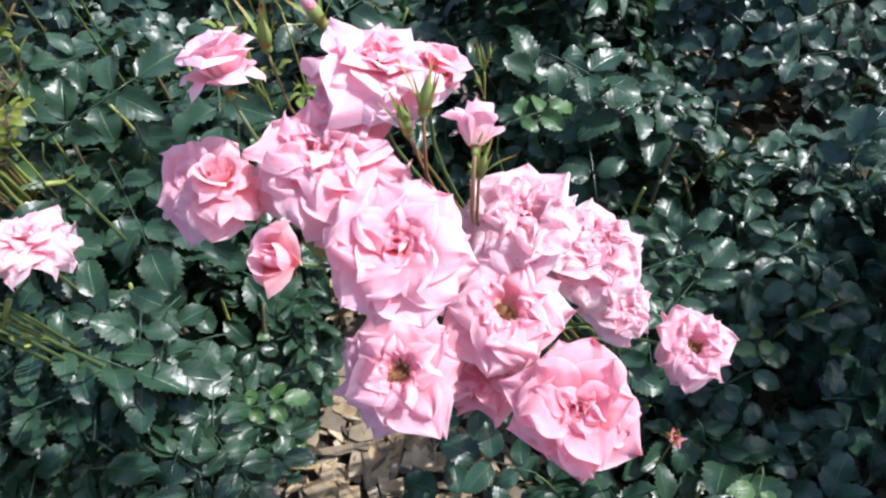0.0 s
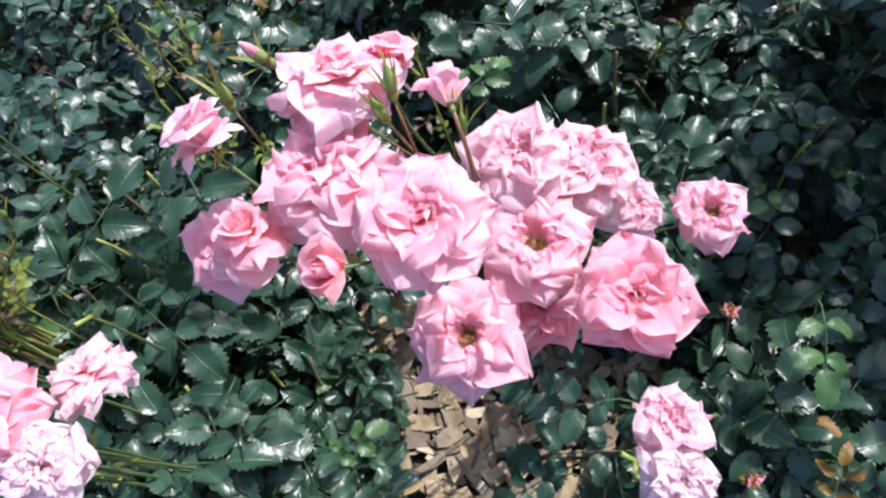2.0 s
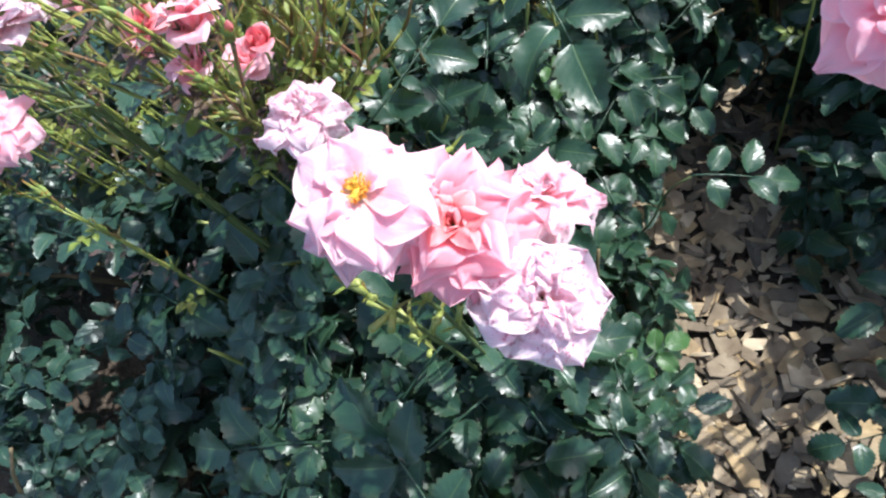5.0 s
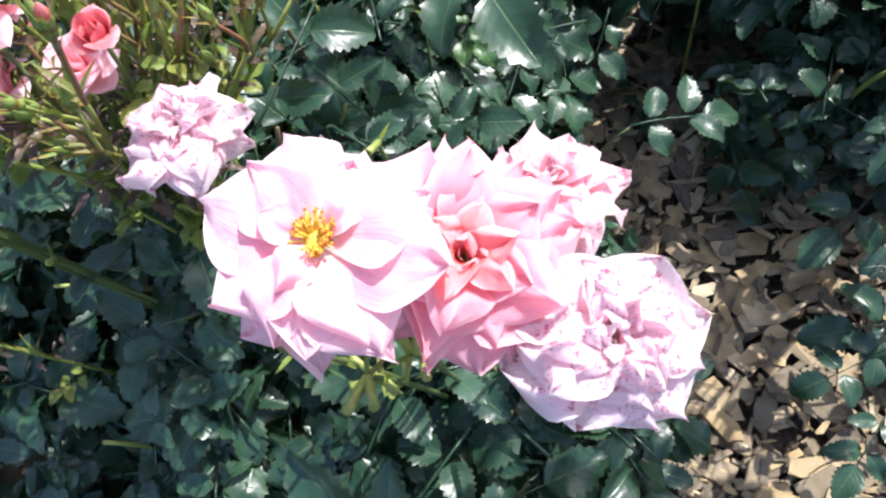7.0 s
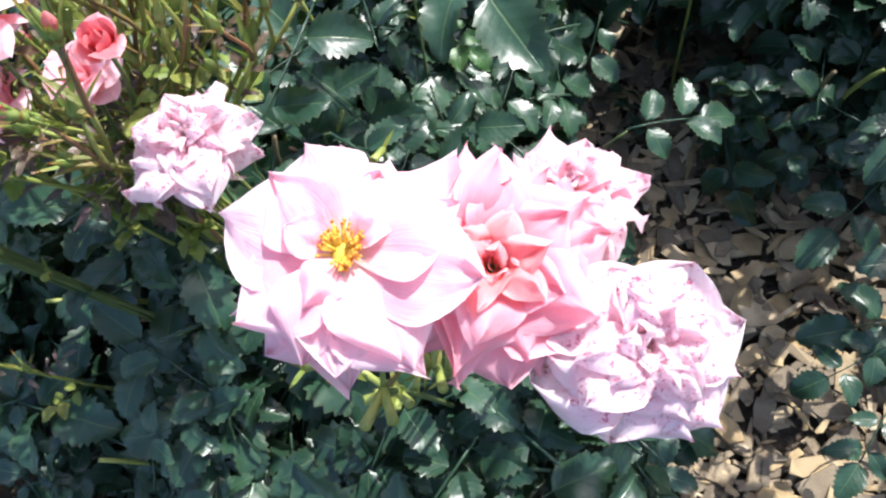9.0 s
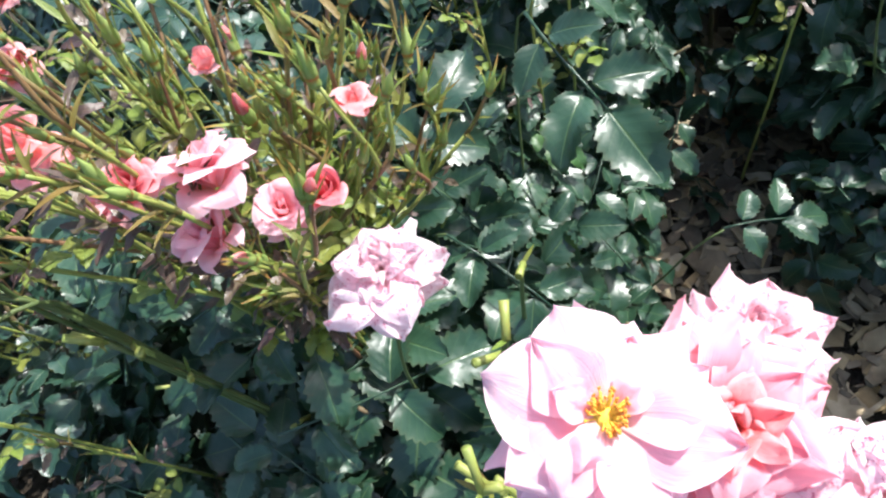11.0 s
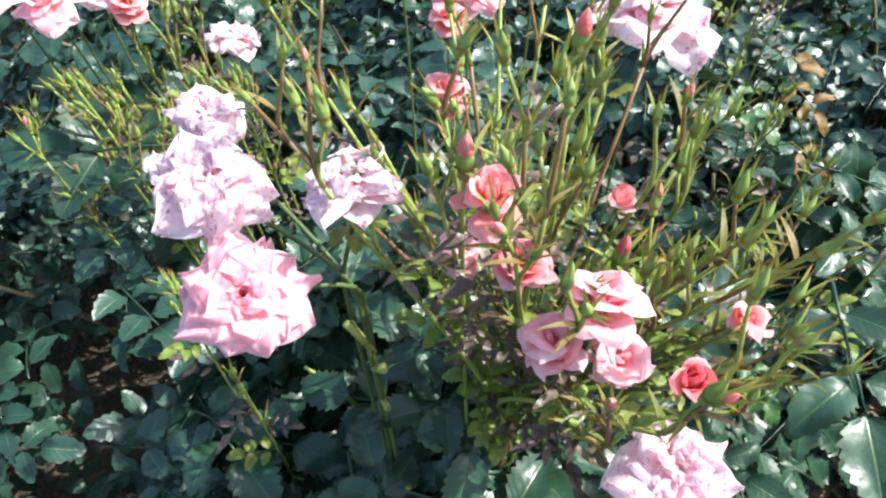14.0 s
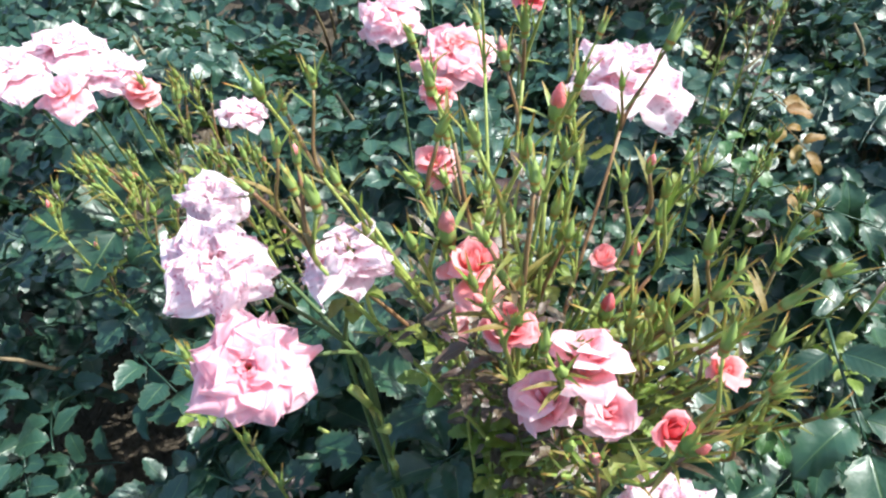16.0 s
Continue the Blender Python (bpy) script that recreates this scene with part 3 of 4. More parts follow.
def leaf_poses(cx, cy, r, h, count, seed, size=(0.8, 1.25), gap=0.115, lean=0.75):
    """Poses for the leaves of one round bush: most on its skin, some within."""
    q = random.Random(seed)
    out = []
    tries = 0
    while len(out) < count and tries < count * 6:
        tries += 1
        rr = math.sqrt(q.uniform(0, 1))
        a = q.uniform(0, 2 * math.pi)
        x, y = cx + r * rr * math.cos(a), cy + r * rr * math.sin(a)
        top = h * (1 - 0.55 * rr**2.5) * (0.88 + 0.50 * noise.noise(Vector((x * 7, y * 7, 3.0))))
        if noise.noise(Vector((x * 6 + 9, y * 6, 8.0))) < -0.26:
            continue
        z = max(0.04, top - q.expovariate(1 / 0.06))
        if math.hypot(x - HOLLOW[0], y - HOLLOW[1]) < HOLLOW[2] * q.uniform(0.75, 1.2) and z > 0.18:
            continue
        if strip_distance(x, y) < gap + 0.05 * q.uniform(-1, 1):
            continue
        n = Vector((math.cos(a) * rr * lean + q.gauss(0, 0.34), math.sin(a) * rr * lean + q.gauss(0, 0.34), 0.9))
        spin = q.uniform(0, 6.3)
        s = q.uniform(*size)
        out.append(Matrix.Translation((x, y, z)) @ frame_to(n, spin) @ Matrix.Translation((0, -0.05 * s, 0)) @ Matrix.Diagonal((s, s, s, 1)))
    return out


def rose_bush(cx, cy, r, h, count, seed, label, **more):
    """A near bush: canes and single leaves."""
    thing = new("rose_bush")
    thing.matrix_basis = Matrix.Translation((cx, cy, 0))
    q = random.Random(seed)
    for i in range(8):
        a = 2 * math.pi * i / 8 + q.uniform(-0.3, 0.3)
        rr = r * q.uniform(0.3, 0.85)
        tip = Vector((rr * math.cos(a), rr * math.sin(a), h * (1 - 0.5 * (rr / r) ** 2) * q.uniform(0.8, 1.0)))
        if strip_distance(cx + tip.x, cy + tip.y) < 0.14:
            continue
        root = Vector((0.05 * math.cos(a), 0.05 * math.sin(a), -0.01))
        path = bend(root, Vector((0.3 * tip.x, 0.3 * tip.y, h)), tip, Vector((0.6 * tip.x, 0.6 * tip.y, 0.3 * h)), 9)
        p, f, uv = tube_data(path, [0.0045 - 0.0003 * k for k in range(9)], 7)
        part("cane", make_mesh("cane", p, f, uv, CANE if i % 2 else STEM), thing, I4)
    back = Matrix.Translation((-cx, -cy, 0))
    for m in leaf_poses(cx, cy, r, h, count, seed, **more):
        me = LEAVES[q.randrange(9)]
        z = m.translation.z
        if q.random() < 0.015 and m.to_scale().x < 1.25:
            me = LEAVES_FRESH[q.randrange(3)]
        elif q.random() < 0.003:
            me = LEAVES_RUST[q.randrange(2)]
        part("leaf", me, thing, back @ m)
    return tagged(thing, label, "rose bush", "rose bushes of the bed")


def far_bush(cx, cy, r, h, count, seed, label):
    """A bush farther back: its canes and one mass of leaves."""
    thing = new("rose_bush")
    thing.matrix_basis = Matrix.Translation((cx, cy, 0))
    back = Matrix.Translation((-cx, -cy, 0))
    q = random.Random(seed)
    for i in range(5):
        a = 2 * math.pi * i / 5 + q.uniform(-0.4, 0.4)
        tip = Vector((r * 0.5 * math.cos(a), r * 0.5 * math.sin(a), h * 0.85))
        path = bend((0.03 * math.cos(a), 0.03 * math.sin(a), -0.01), (0, 0, h), tip, (tip.x, tip.y, 0.2 * h), 7)
        p, f, uv = tube_data(path, [0.005 - 0.0004 * k for k in range(7)], 6)
        part("cane", make_mesh("cane", p, f, uv, CANE), thing, I4)
    pieces = [(FAR_LEAVES[q.randrange(6)], back @ m) for m in leaf_poses(cx, cy, r, h, count, seed, (0.75, 1.3))]
    leaves = part("foliage", joined("foliage", pieces, LEAF_FAR), thing, I4)
    leaves["kind"] = "stuff"
    return tagged(thing, label, "rose bush", "rose bushes of the bed")


# ---- ground ----
def ground_sheet():
    """One sheet that reaches the horizon, finer near the bed."""
    xs = sorted({*[-1200, -300, -80, -25, -10, -5, 5, 10, 25, 80, 300, 1200], *[round(-3 + 0.1 * i, 2) for i in range(61)]})
    ys = sorted({*[-1200, -300, -80, -25, -10, -5, 8, 12, 25, 80, 300, 1200], *[round(-1.5 + 0.1 * i, 2) for i in range(61)]})
    pts = []
    for y in ys:
        for x in xs:
            near = abs(x) <= 3 and -1.5 <= y <= 4.5
            pts.append((x, y, -0.008 + (0.010 * noise.noise(Vector((x * 3, y * 3, 1.5))) if near else 0)))
    uvs = [(0, 0)] * len(pts)
    ob = new("ground", grid_mesh("ground", pts, uvs, len(ys), len(xs), SOIL))
    return tagged(ob, "dark brown garden soil of the flower bed", "ground", kind="structure")


ground = ground_sheet()

# ---- bushes ----
NEAR = [
    (-0.60, 0.62, 0.34, 0.52, 310, (0.95, 1.4), "dense dark green glossy rose bush under the budding stems"),
    (-0.49, 0.38, 0.25, 0.46, 200, (1.0, 1.5), "low dark green rose bush beside the wood chips"),
    (-0.36, 0.38, 0.16, 0.33, 120, (0.6, 0.95), "small-leaved dark green rose bush beside the wood chips"),
    (-0.69, 0.40, 0.20, 0.40, 95, (0.95, 1.4), "dark green rose bush in front of the budding stems"),
    (-0.84, 0.30, 0.30, 0.17, 75, (1.0, 1.6), "dark green rose bush with broad leaflets"),
    (-0.22, 0.86, 0.27, 0.46, 220, (0.9, 1.5), "dark green rose bush behind the wood chips"),
    (0.14, 0.88, 0.26, 0.50, 200, (0.8, 1.3), "shaded dark green rose bush"),
    (0.40, 0.48, 0.27, 0.40, 240, (0.7, 1.15), "dark green rose bush with small glossy leaves"),
    (0.245, 0.11, 0.24, 0.26, 110, (0.8, 1.4), "dark green rose bush in half shade"),
    (-0.52, 0.02, 0.25, 0.20, 65, (0.9, 1.4), "low dark green rose bush"),
    (-0.40, 0.68, 0.22, 0.50, 150, (0.8, 1.25), "dark green rose bush with large shining leaves"),
    (-0.42, 0.20, 0.17, 0.35, 110, (0.8, 1.3), "low dark green rose bush at the edge of the wood chips"),
    (0.22, 0.62, 0.19, 0.47, 130, (0.8, 1.3), "upright dark green rose bush that shades the wood chips"),
    (0.095, 0.515, 0.125, 0.43, 52, (0.8, 1.3), "dark green rose bush leaning over the wood chips"),
    (0.21, 0.40, 0.11, 0.36, 40, (0.7, 1.1), "slender dark green rose bush that bears the tall blooms"),
]
for i, (x, y, r, h, n, size, label) in enumerate(NEAR):
    rose_bush(x, y, r, h, n, 100 + i, label, size=size, gap=0.03 if "leaning" in label else 0.13 if "behind the wood" in label else 0.115)
q = random.Random(77)
BACK = [(-1.05, 0.75), (-0.72, 1.05), (-0.30, 1.30), (0.15, 1.32), (0.55, 1.02), (0.75, 0.55), (0.62, 0.08), (-1.20, 0.25), (-1.15, 1.20), (-0.70, 1.60), (-0.15, 1.75), (0.40, 1.60), (0.90, 1.35), (1.35, 0.80), (-1.55, 0.75), (-1.60, 1.50), (-1.10, 2.0), (-0.45, 2.2), (0.2, 2.2), (0.85, 2.0), (1.4, 1.6), (-2.0, 2.1), (-1.4, 2.7), (-0.5, 2.8), (0.5, 2.8), (1.5, 2.4), (-0.2, -0.4), (0.5, -0.4), (-0.9, -0.3), (1.35, 0.1)]
# two bushes out of view, added only to cast dappled shade on the right
for i, (x, y) in enumerate([(0.98, 0.20), (1.00, 0.48)]):
    far_bush(x, y, 0.33, 0.98, 260, 360 + i, "unseen tall dark green rose bush added to shade the bed")
for i, (x, y) in enumerate(BACK):
    far_bush(x, y, 0.36 + q.uniform(-0.03, 0.05), (0.28 if y < 0.5 else 0.44) + q.uniform(-0.06, 0.08), (90 if y < 0.5 else 235) if y < 1.7 else 150, 300 + i, "dark green rose bush farther back in the bed")

# ---- blooms of the tall group ----
G1, G2, G3 = "blooms of the tall pink group", "blooms of the pale group", "blooms of the budding bush"
OLD = (STAMEN_OLD, STAMEN_OLD, "brown withered stamens")
GOLD = (STAMEN, ANTHER, "golden yellow stamens")
DARK = (STAMEN_OLD, STAMEN_OLD, "dark red-brown stamens")
# place, normal, size, kind, petals, foot, label, more
FLOWERS = [
    ((-0.049, 0.168, 0.667), (0.00, -0.35, 0.93), 0.080, "open", PINK, (0.184, 0.403), "open pink rose with a brown centre", dict(stamens=OLD, group=G1, joint=(0.113, 0.301, 0.451))),
    ((0.058, 0.135, 0.687), (0.02, -0.32, 0.95), 0.073, "double", DEEP, (0.192, 0.406), "fully open deep pink rose with curled petals", dict(group=G1, joint=(0.125, 0.28, 0.454))),
    ((0.175, 0.230, 0.560), (-0.15, -0.30, 0.93), 0.061, "open", PINK, (0.208, 0.374), "small pink rose with pale petal edges", dict(stamens=OLD, group=G1, joint=(0.132, 0.283, 0.463))),
    ((-0.140, 0.238, 0.776), (0.25, 0.05, 0.95), 0.050, "hybrid", ROSE, (0.171, 0.420), "high-centred pink rose with a peach heart", dict(inner=ROSE, group=G1, joint=(0.013, 0.326, 0.571))),
    ((-0.170, 0.257, 0.752), (-0.42, -0.25, 0.85), 0.066, "few", PINK, (0.165, 0.410), "pink rose pressed against a high-centred one", dict(group=G1, joint=(0.010, 0.330, 0.570))),
    ((-0.091, 0.177, 0.786), (-0.35, -0.35, 0.85), 0.036, "tight", PINK, (0.186, 0.384), "half-open pink rose bud with a coral heart", dict(inner=CORAL, group=G1, joint=(0.025, 0.305, 0.574))),
    ((-0.038, 0.190, 0.780), (0.06, -0.30, 0.95), 0.080, "double", PINK, (0.230, 0.398), "large open pink rose with pointed petals", dict(inner=DEEP, group=G1, joint=(0.032, 0.308, 0.583))),
    ((-0.082, 0.250, 0.781), (0.02, -0.15, 0.97), 0.086, "full", PINK, (0.220, 0.399), "full pink rose with many ruffled petals", dict(group=G1, joint=(0.019, 0.314, 0.58))),
    ((-0.052, 0.300, 0.806), (0.12, 0.15, 0.97), 0.076, "double", BLUSH, (0.208, 0.379), "pale pink rose lit by the sun", dict(inner=DEEP, group=G1, joint=(0.013, 0.323, 0.57))),
    ((-0.138, 0.292, 0.806), (-0.15, 0.50, 0.85), 0.056, "goblet", BLUSH, (0.208, 0.422), "cup-shaped pink rose half open", dict(group=G1, joint=(0.014, 0.303, 0.574))),
    ((0.003, 0.240, 0.800), (0.08, 0.85, 0.50), 0.034, "tight", BLUSH, (0.201, 0.414), "pink rose bud just opening", dict(stem=STEM_RED, group=G1, joint=(0.018, 0.325, 0.577))),
    ((-0.017, 0.302, 0.790), (0.30, 0.10, 0.92), 0.040, "goblet", ROSE, (0.215, 0.385), "half-open pink rose behind two green buds", dict(inner=DEEP, group=G1, joint=(0.016, 0.318, 0.575))),
    ((0.034, 0.262, 0.703), (0.10, -0.10, 1.00), 0.082, "full", PALE, (0.210, 0.374), "pale pink full rose in bright sun", dict(inner=PINK, group=G1, joint=(0.12, 0.294, 0.47))),
    ((0.092, 0.272, 0.645), (0.20, -0.12, 0.97), 0.078, "full", PALE, (0.215, 0.405), "pale pink rose with crowded petals", dict(inner=PINK, group=G1, joint=(0.122, 0.281, 0.45))),
    ((0.122, 0.258, 0.575), (0.30, -0.35, 0.85), 0.060, "faded", PALE, (0.188, 0.372), "small faded pale pink rose", dict(group=G1, joint=(0.131, 0.29, 0.453))),
    ((0.020, 0.205, 0.680), (0.05, -0.18, 0.97), 0.080, "open", PINK, (0.222, 0.398), "pink rose with curled petals and a dark centre", dict(stamens=DARK, group=G1, joint=(0.131, 0.292, 0.465))),
    ((0.008, 0.182, 0.640), (-0.05, -0.48, 0.85), 0.072, "open", DEEP, (0.213, 0.423), "pink rose drooping under another one", dict(stamens=DARK, group=G1, joint=(0.129, 0.285, 0.457))),
    ((0.044, 0.070, 0.650), (0.10, 0.15, 0.98), 0.046, "faded", PALE, (0.140, 0.140), "pale withering pink rose", dict(group=G1, joint=(0.099, 0.091, 0.506))),
    ((0.033, 0.036, 0.641), (0.25, -0.50, 0.75), 0.048, "faded", FADED_OR_GLARE, (0.140, 0.140), "limp faded pink rose hanging down", dict(group=G1, joint=(0.08, 0.105, 0.505))),
    # pale group
    ((-0.423, 0.263, 0.747), (0.06, -0.22, 0.96), 0.074, "single", BLUSH, (-0.472, 0.362), "wide open pale pink rose with golden stamens", dict(stamens=GOLD, group=G2, joint=(-0.431, 0.290, 0.52))),
    ((-0.384, 0.247, 0.715), (0.10, -0.35, 0.92), 0.078, "spiky", DEEP, (-0.460, 0.377), "salmon pink rose between two paler ones", dict(inner=CORAL, group=G2, joint=(-0.435, 0.298, 0.52))),
    ((-0.352, 0.204, 0.692), (0.05, -0.30, 0.95), 0.066, "limp", FADED_OR_GLARE, (-0.469, 0.365), "faded white-pink rose with red speckles", dict(inner=FADED_OR_GLARE, group=G2, joint=(-0.419, 0.293, 0.52))),
    ((-0.337, 0.289, 0.659), (0.15, 0.35, 0.90), 0.066, "spiky", PALE, (-0.477, 0.380), "pale pink rose with pointed petals", dict(group=G2, joint=(-0.433, 0.291, 0.52))),
    ((-0.475, 0.388, 0.690), (0.12, -0.15, 0.97), 0.056, "ragged", FADED_OR_GLARE, (-0.535, 0.458), "faded lilac-white rose below the red bud", dict(group=G2, joint=(-0.520, 0.438, 0.42))),
    # budding bush
    ((-0.699, 0.429, 0.740), (0.25, -0.45, 0.85), 0.062, "spiky", PINK, (-0.647, 0.485), "open pink rose with spiky petals", dict(inner=DEEP, group=G3, joint=(-0.655, 0.485, 0.67))),
    ((-0.726, 0.478, 0.773), (0.10, -0.35, 0.93), 0.056, "ragged", FADED_OR_GLARE, (-0.631, 0.480), "faded white-pink rose above a pink one", dict(group=G3, joint=(-0.658, 0.484, 0.671))),
    ((-0.763, 0.556, 0.748), (0.00, -0.10, 1.00), 0.042, "faded", FADED_OR_GLARE, (-0.648, 0.489), "small faded white rose", dict(group=G3, joint=(-0.658, 0.483, 0.665))),
    ((-0.655, 0.486, 0.775), (-0.15, 0.25, 0.95), 0.052, "faded", FADED_OR_GLARE, (-0.639, 0.485), "pale pink rose behind thin green stems", dict(group=G3, joint=(-0.667, 0.487, 0.671))),
    ((-0.618, 0.612, 0.730), (-0.05, 0.00, 1.00), 0.036, "goblet", CORAL, (-0.58, 0.58), "small coral pink rose half open", dict(group=G3)),
    ((-0.629, 0.712, 0.722), (0.00, 0.05, 1.00), 0.034, "goblet", CORAL, (-0.58, 0.64), "small coral pink rose among the buds", dict(group=G3)),
    ((-0.580, 0.466, 0.788), (0.05, -0.15, 0.98), 0.037, "winged", CORAL, (-0.565, 0.505), "opening coral rose with spread outer petals", dict(inner=CORAL, group=G3, joint=(-0.543, 0.505, 0.53))),
    ((-0.562, 0.468, 0.735), (0.00, -0.20, 0.97), 0.036, "goblet", ROSE, (-0.544, 0.515), "pink rose with an orange heart", dict(inner=RED, group=G3, joint=(-0.551, 0.498, 0.521))),
    ((-0.594, 0.500, 0.700), (-0.25, -0.15, 0.95), 0.038, "goblet", ROSE, (-0.571, 0.510), "pink rose half hidden by stems", dict(group=G3, joint=(-0.548, 0.492, 0.525))),
    ((-0.522, 0.443, 0.742), (0.05, 0.45, 0.88), 0.048, "goblet", ROSE, (-0.546, 0.527), "round pink rose half open", dict(group=G3, joint=(-0.557, 0.496, 0.528))),
    ((-0.540, 0.434, 0.712), (-0.40, 0.15, 0.88), 0.044, "goblet", ROSE, (-0.551, 0.529), "pink rose under a green bud", dict(group=G3, joint=(-0.558, 0.496, 0.523))),
    ((-0.506, 0.440, 0.700), (0.25, -0.25, 0.90), 0.038, "goblet", ROSE, (-0.571, 0.523), "pink rose with folded petals", dict(group=G3, joint=(-0.558, 0.503, 0.526))),
    ((-0.479, 0.414, 0.729), (0.15, -0.30, 0.93), 0.023, "tight", RED, (-0.564, 0.512), "red rose bud just unfolding", dict(inner=RED, group=G3, joint=(-0.555, 0.491, 0.529))),
    ((-0.449, 0.449, 0.732), (0.20, -0.10, 0.95), 0.022, "cup", CORAL, (-0.562, 0.503), "orange-pink rose bud unfolding", dict(inner=CORAL, group=G3, joint=(-0.553, 0.496, 0.532))),
    ((-0.508, 0.522, 0.735), (0.15, 0.05, 0.98), 0.020, "tight", CORAL, (-0.560, 0.524), "peach rose bud with a red tip", dict(inner=CORAL, group=G3, joint=(-0.56, 0.49, 0.53))),
    ((-0.480, 0.712, 0.757), (0.05, 0.25, 0.96), 0.082, "ragged", FADED_OR_GLARE, (-0.46, 0.70), "large pale lilac-pink rose behind the buds", dict(group=G3)),
    ((-0.623, 0.805, 0.715), (0.00, -0.10, 1.00), 0.070, "double", ROSE, (-0.60, 0.80), "pink and peach rose behind the buds", dict(inner=CORAL, group=G3)),
    ((-0.695, 0.850, 0.725), (-0.10, 0.00, 1.00), 0.065, "faded", PALE, (-0.66, 0.82), "pale lilac rose behind the buds", dict(group=G3)),
    ((-0.560, 0.860, 0.735), (0.10, 0.00, 1.00), 0.045, "goblet", RED, (-0.56, 0.82), "coral red rose behind the buds", dict(group=G3)),
    # far left bush
    ((-1.048, 0.812, 0.648), (0.15, -0.40, 0.90), 0.056, "hybrid", BLUSH, (-1.00, 0.90), "pale pink rose with a coral heart", dict(inner=ROSE, group=G3)),
    # sun glare on the next three is put into their whiter petals
    ((-1.112, 0.830, 0.668), (0.00, -0.20, 0.97), 0.074, "double", FADED_OR_GLARE, (-1.04, 0.90), "white-pink rose in full sun", dict(group=G3)),
    ((-1.080, 0.880, 0.672), (0.05, 0.00, 1.00), 0.078, "double", FADED_OR_GLARE, (-1.03, 0.92), "bright white-pink rose on a far bush", dict(group=G3)),
    ((-1.022, 0.872, 0.645), (0.15, 0.00, 1.00), 0.066, "double", FADED_OR_GLARE, (-0.98, 0.92), "pale rose beside a coral one", dict(group=G3)),
    ((-0.985, 0.850, 0.622), (0.25, -0.20, 0.95), 0.044, "goblet", CORAL, (-0.97, 0.90), "coral pink rose half open", dict(group=G3)),
    ((-0.942, 0.992, 0.506), (0.10, 0.25, 0.90), 0.064, "faded", FADED_OR_GLARE, (-0.90, 1.02), "faded white rose facing away", dict(group=G3)),
    ((-0.700, 1.180, 0.620), (0.0, 0.0, 1.0), 0.06, "faded", PALE, (-0.68, 1.18), "pale rose deep in the bed", dict(group=G3)),
]
for i, (place, normal, size, kind, mat, foot, label, more) in enumerate(FLOWERS):
    rose_flower(place, normal, size, kind, mat, foot, label, 500 + i, **more)


# ---- buds ----
def bud_on(thing, place, direction, size, seed, tip=None, shut=True):
    """A closed bud of the given length with its sepals, on a thing."""
    base = thing.matrix_basis.translation
    s = size / 5.5
    m = Matrix.Translation(Vector(place) - base) @ frame_to(direction, seed * 1.3) @ Matrix.Diagonal((1.08 * s, 1.08 * s, 0.98 * s, 1))
    body = part("bud", BUD_BODIES[seed % 3], thing, m)
    part("calyx", (CALYX_SHUT if shut else CALYX_HALF)[seed % 3], body, I4)
    if tip is not None:
        part("petal_tip", TIPS[tip.name], body, I4, "coloured petal tip showing between the sepals")
    return body


def bud_stem(place, direction, size, foot, label, seed, tip=None, shut=True, group="", mat=STEM):
    """A single bud on its own stem."""
    thing = new("rose_bud")
    thing.matrix_basis = Matrix.Translation((foot[0], foot[1], 0))
    d = Vector(direction).normalized()
    bud_on(thing, place, d, size, seed, tip, shut)
    stem_part(thing, Vector(place) - d * size * 0.33, -d, (foot[0], foot[1], -0.01), 0.0014, mat)
    return tagged(thing, label, "rose bud", group)


SINGLE_BUDS = [
    ((-0.124, 0.335, 0.790), (0.1, 0.1, 1), 0.025, (0.197, 0.426), None, "closed green rose bud with a reddish tinge"),
    ((-0.024, 0.268, 0.798), (0.2, 0.2, 1), 0.023, (0.223, 0.376), None, "green rose bud in front of a pale rose"),
    ((-0.035, 0.262, 0.788), (-0.1, -0.1, 1), 0.022, (0.178, 0.383), None, "green rose bud on a brown stem"),
    ((0.006, 0.254, 0.757), (0.2, 0.1, 1), 0.019, (0.228, 0.396), None, "green rose bud under an opening pink one"),
    ((-0.090, 0.345, 0.798), (-0.4, 0.0, 1), 0.026, (0.208, 0.388), PINK, "pink rose bud with green sepals"),
    ((-0.090, 0.215, 0.735), (-0.2, -0.1, 1), 0.020, (0.200, 0.393), None, "small green rose bud"),
    ((-0.537, 0.612, 0.775), (0.05, 0, 1), 0.032, (-0.54, 0.58), CORAL, "slim coral rose bud"),
    ((-0.503, 0.505, 0.705), (0.05, 0, 1), 0.026, (-0.53, 0.53), RED, "slim red rose bud"),
    ((-0.594, 0.478, 0.795), (0.0, 0, 1), 0.026, (-0.57, 0.53), CORAL, "coral bud beside an opening rose"),
]
for i, (p, d, s, foot, tip, label) in enumerate(SINGLE_BUDS):
    bud_stem(p, d, s, foot, label, i, tip, tip is None, "single buds", STEM_RED if i < 5 else STEM)

BRACTS = [joined("bract", [(narrow_leaf_data(0.026, 0.0046, 0.20 * k, 8), I4)], m) for k, m in ((0, LEAF_YOUNG), (1, LEAF_PURPLE), (2, LEAF_TIPPED), (3, LEAF_TIPPED))]


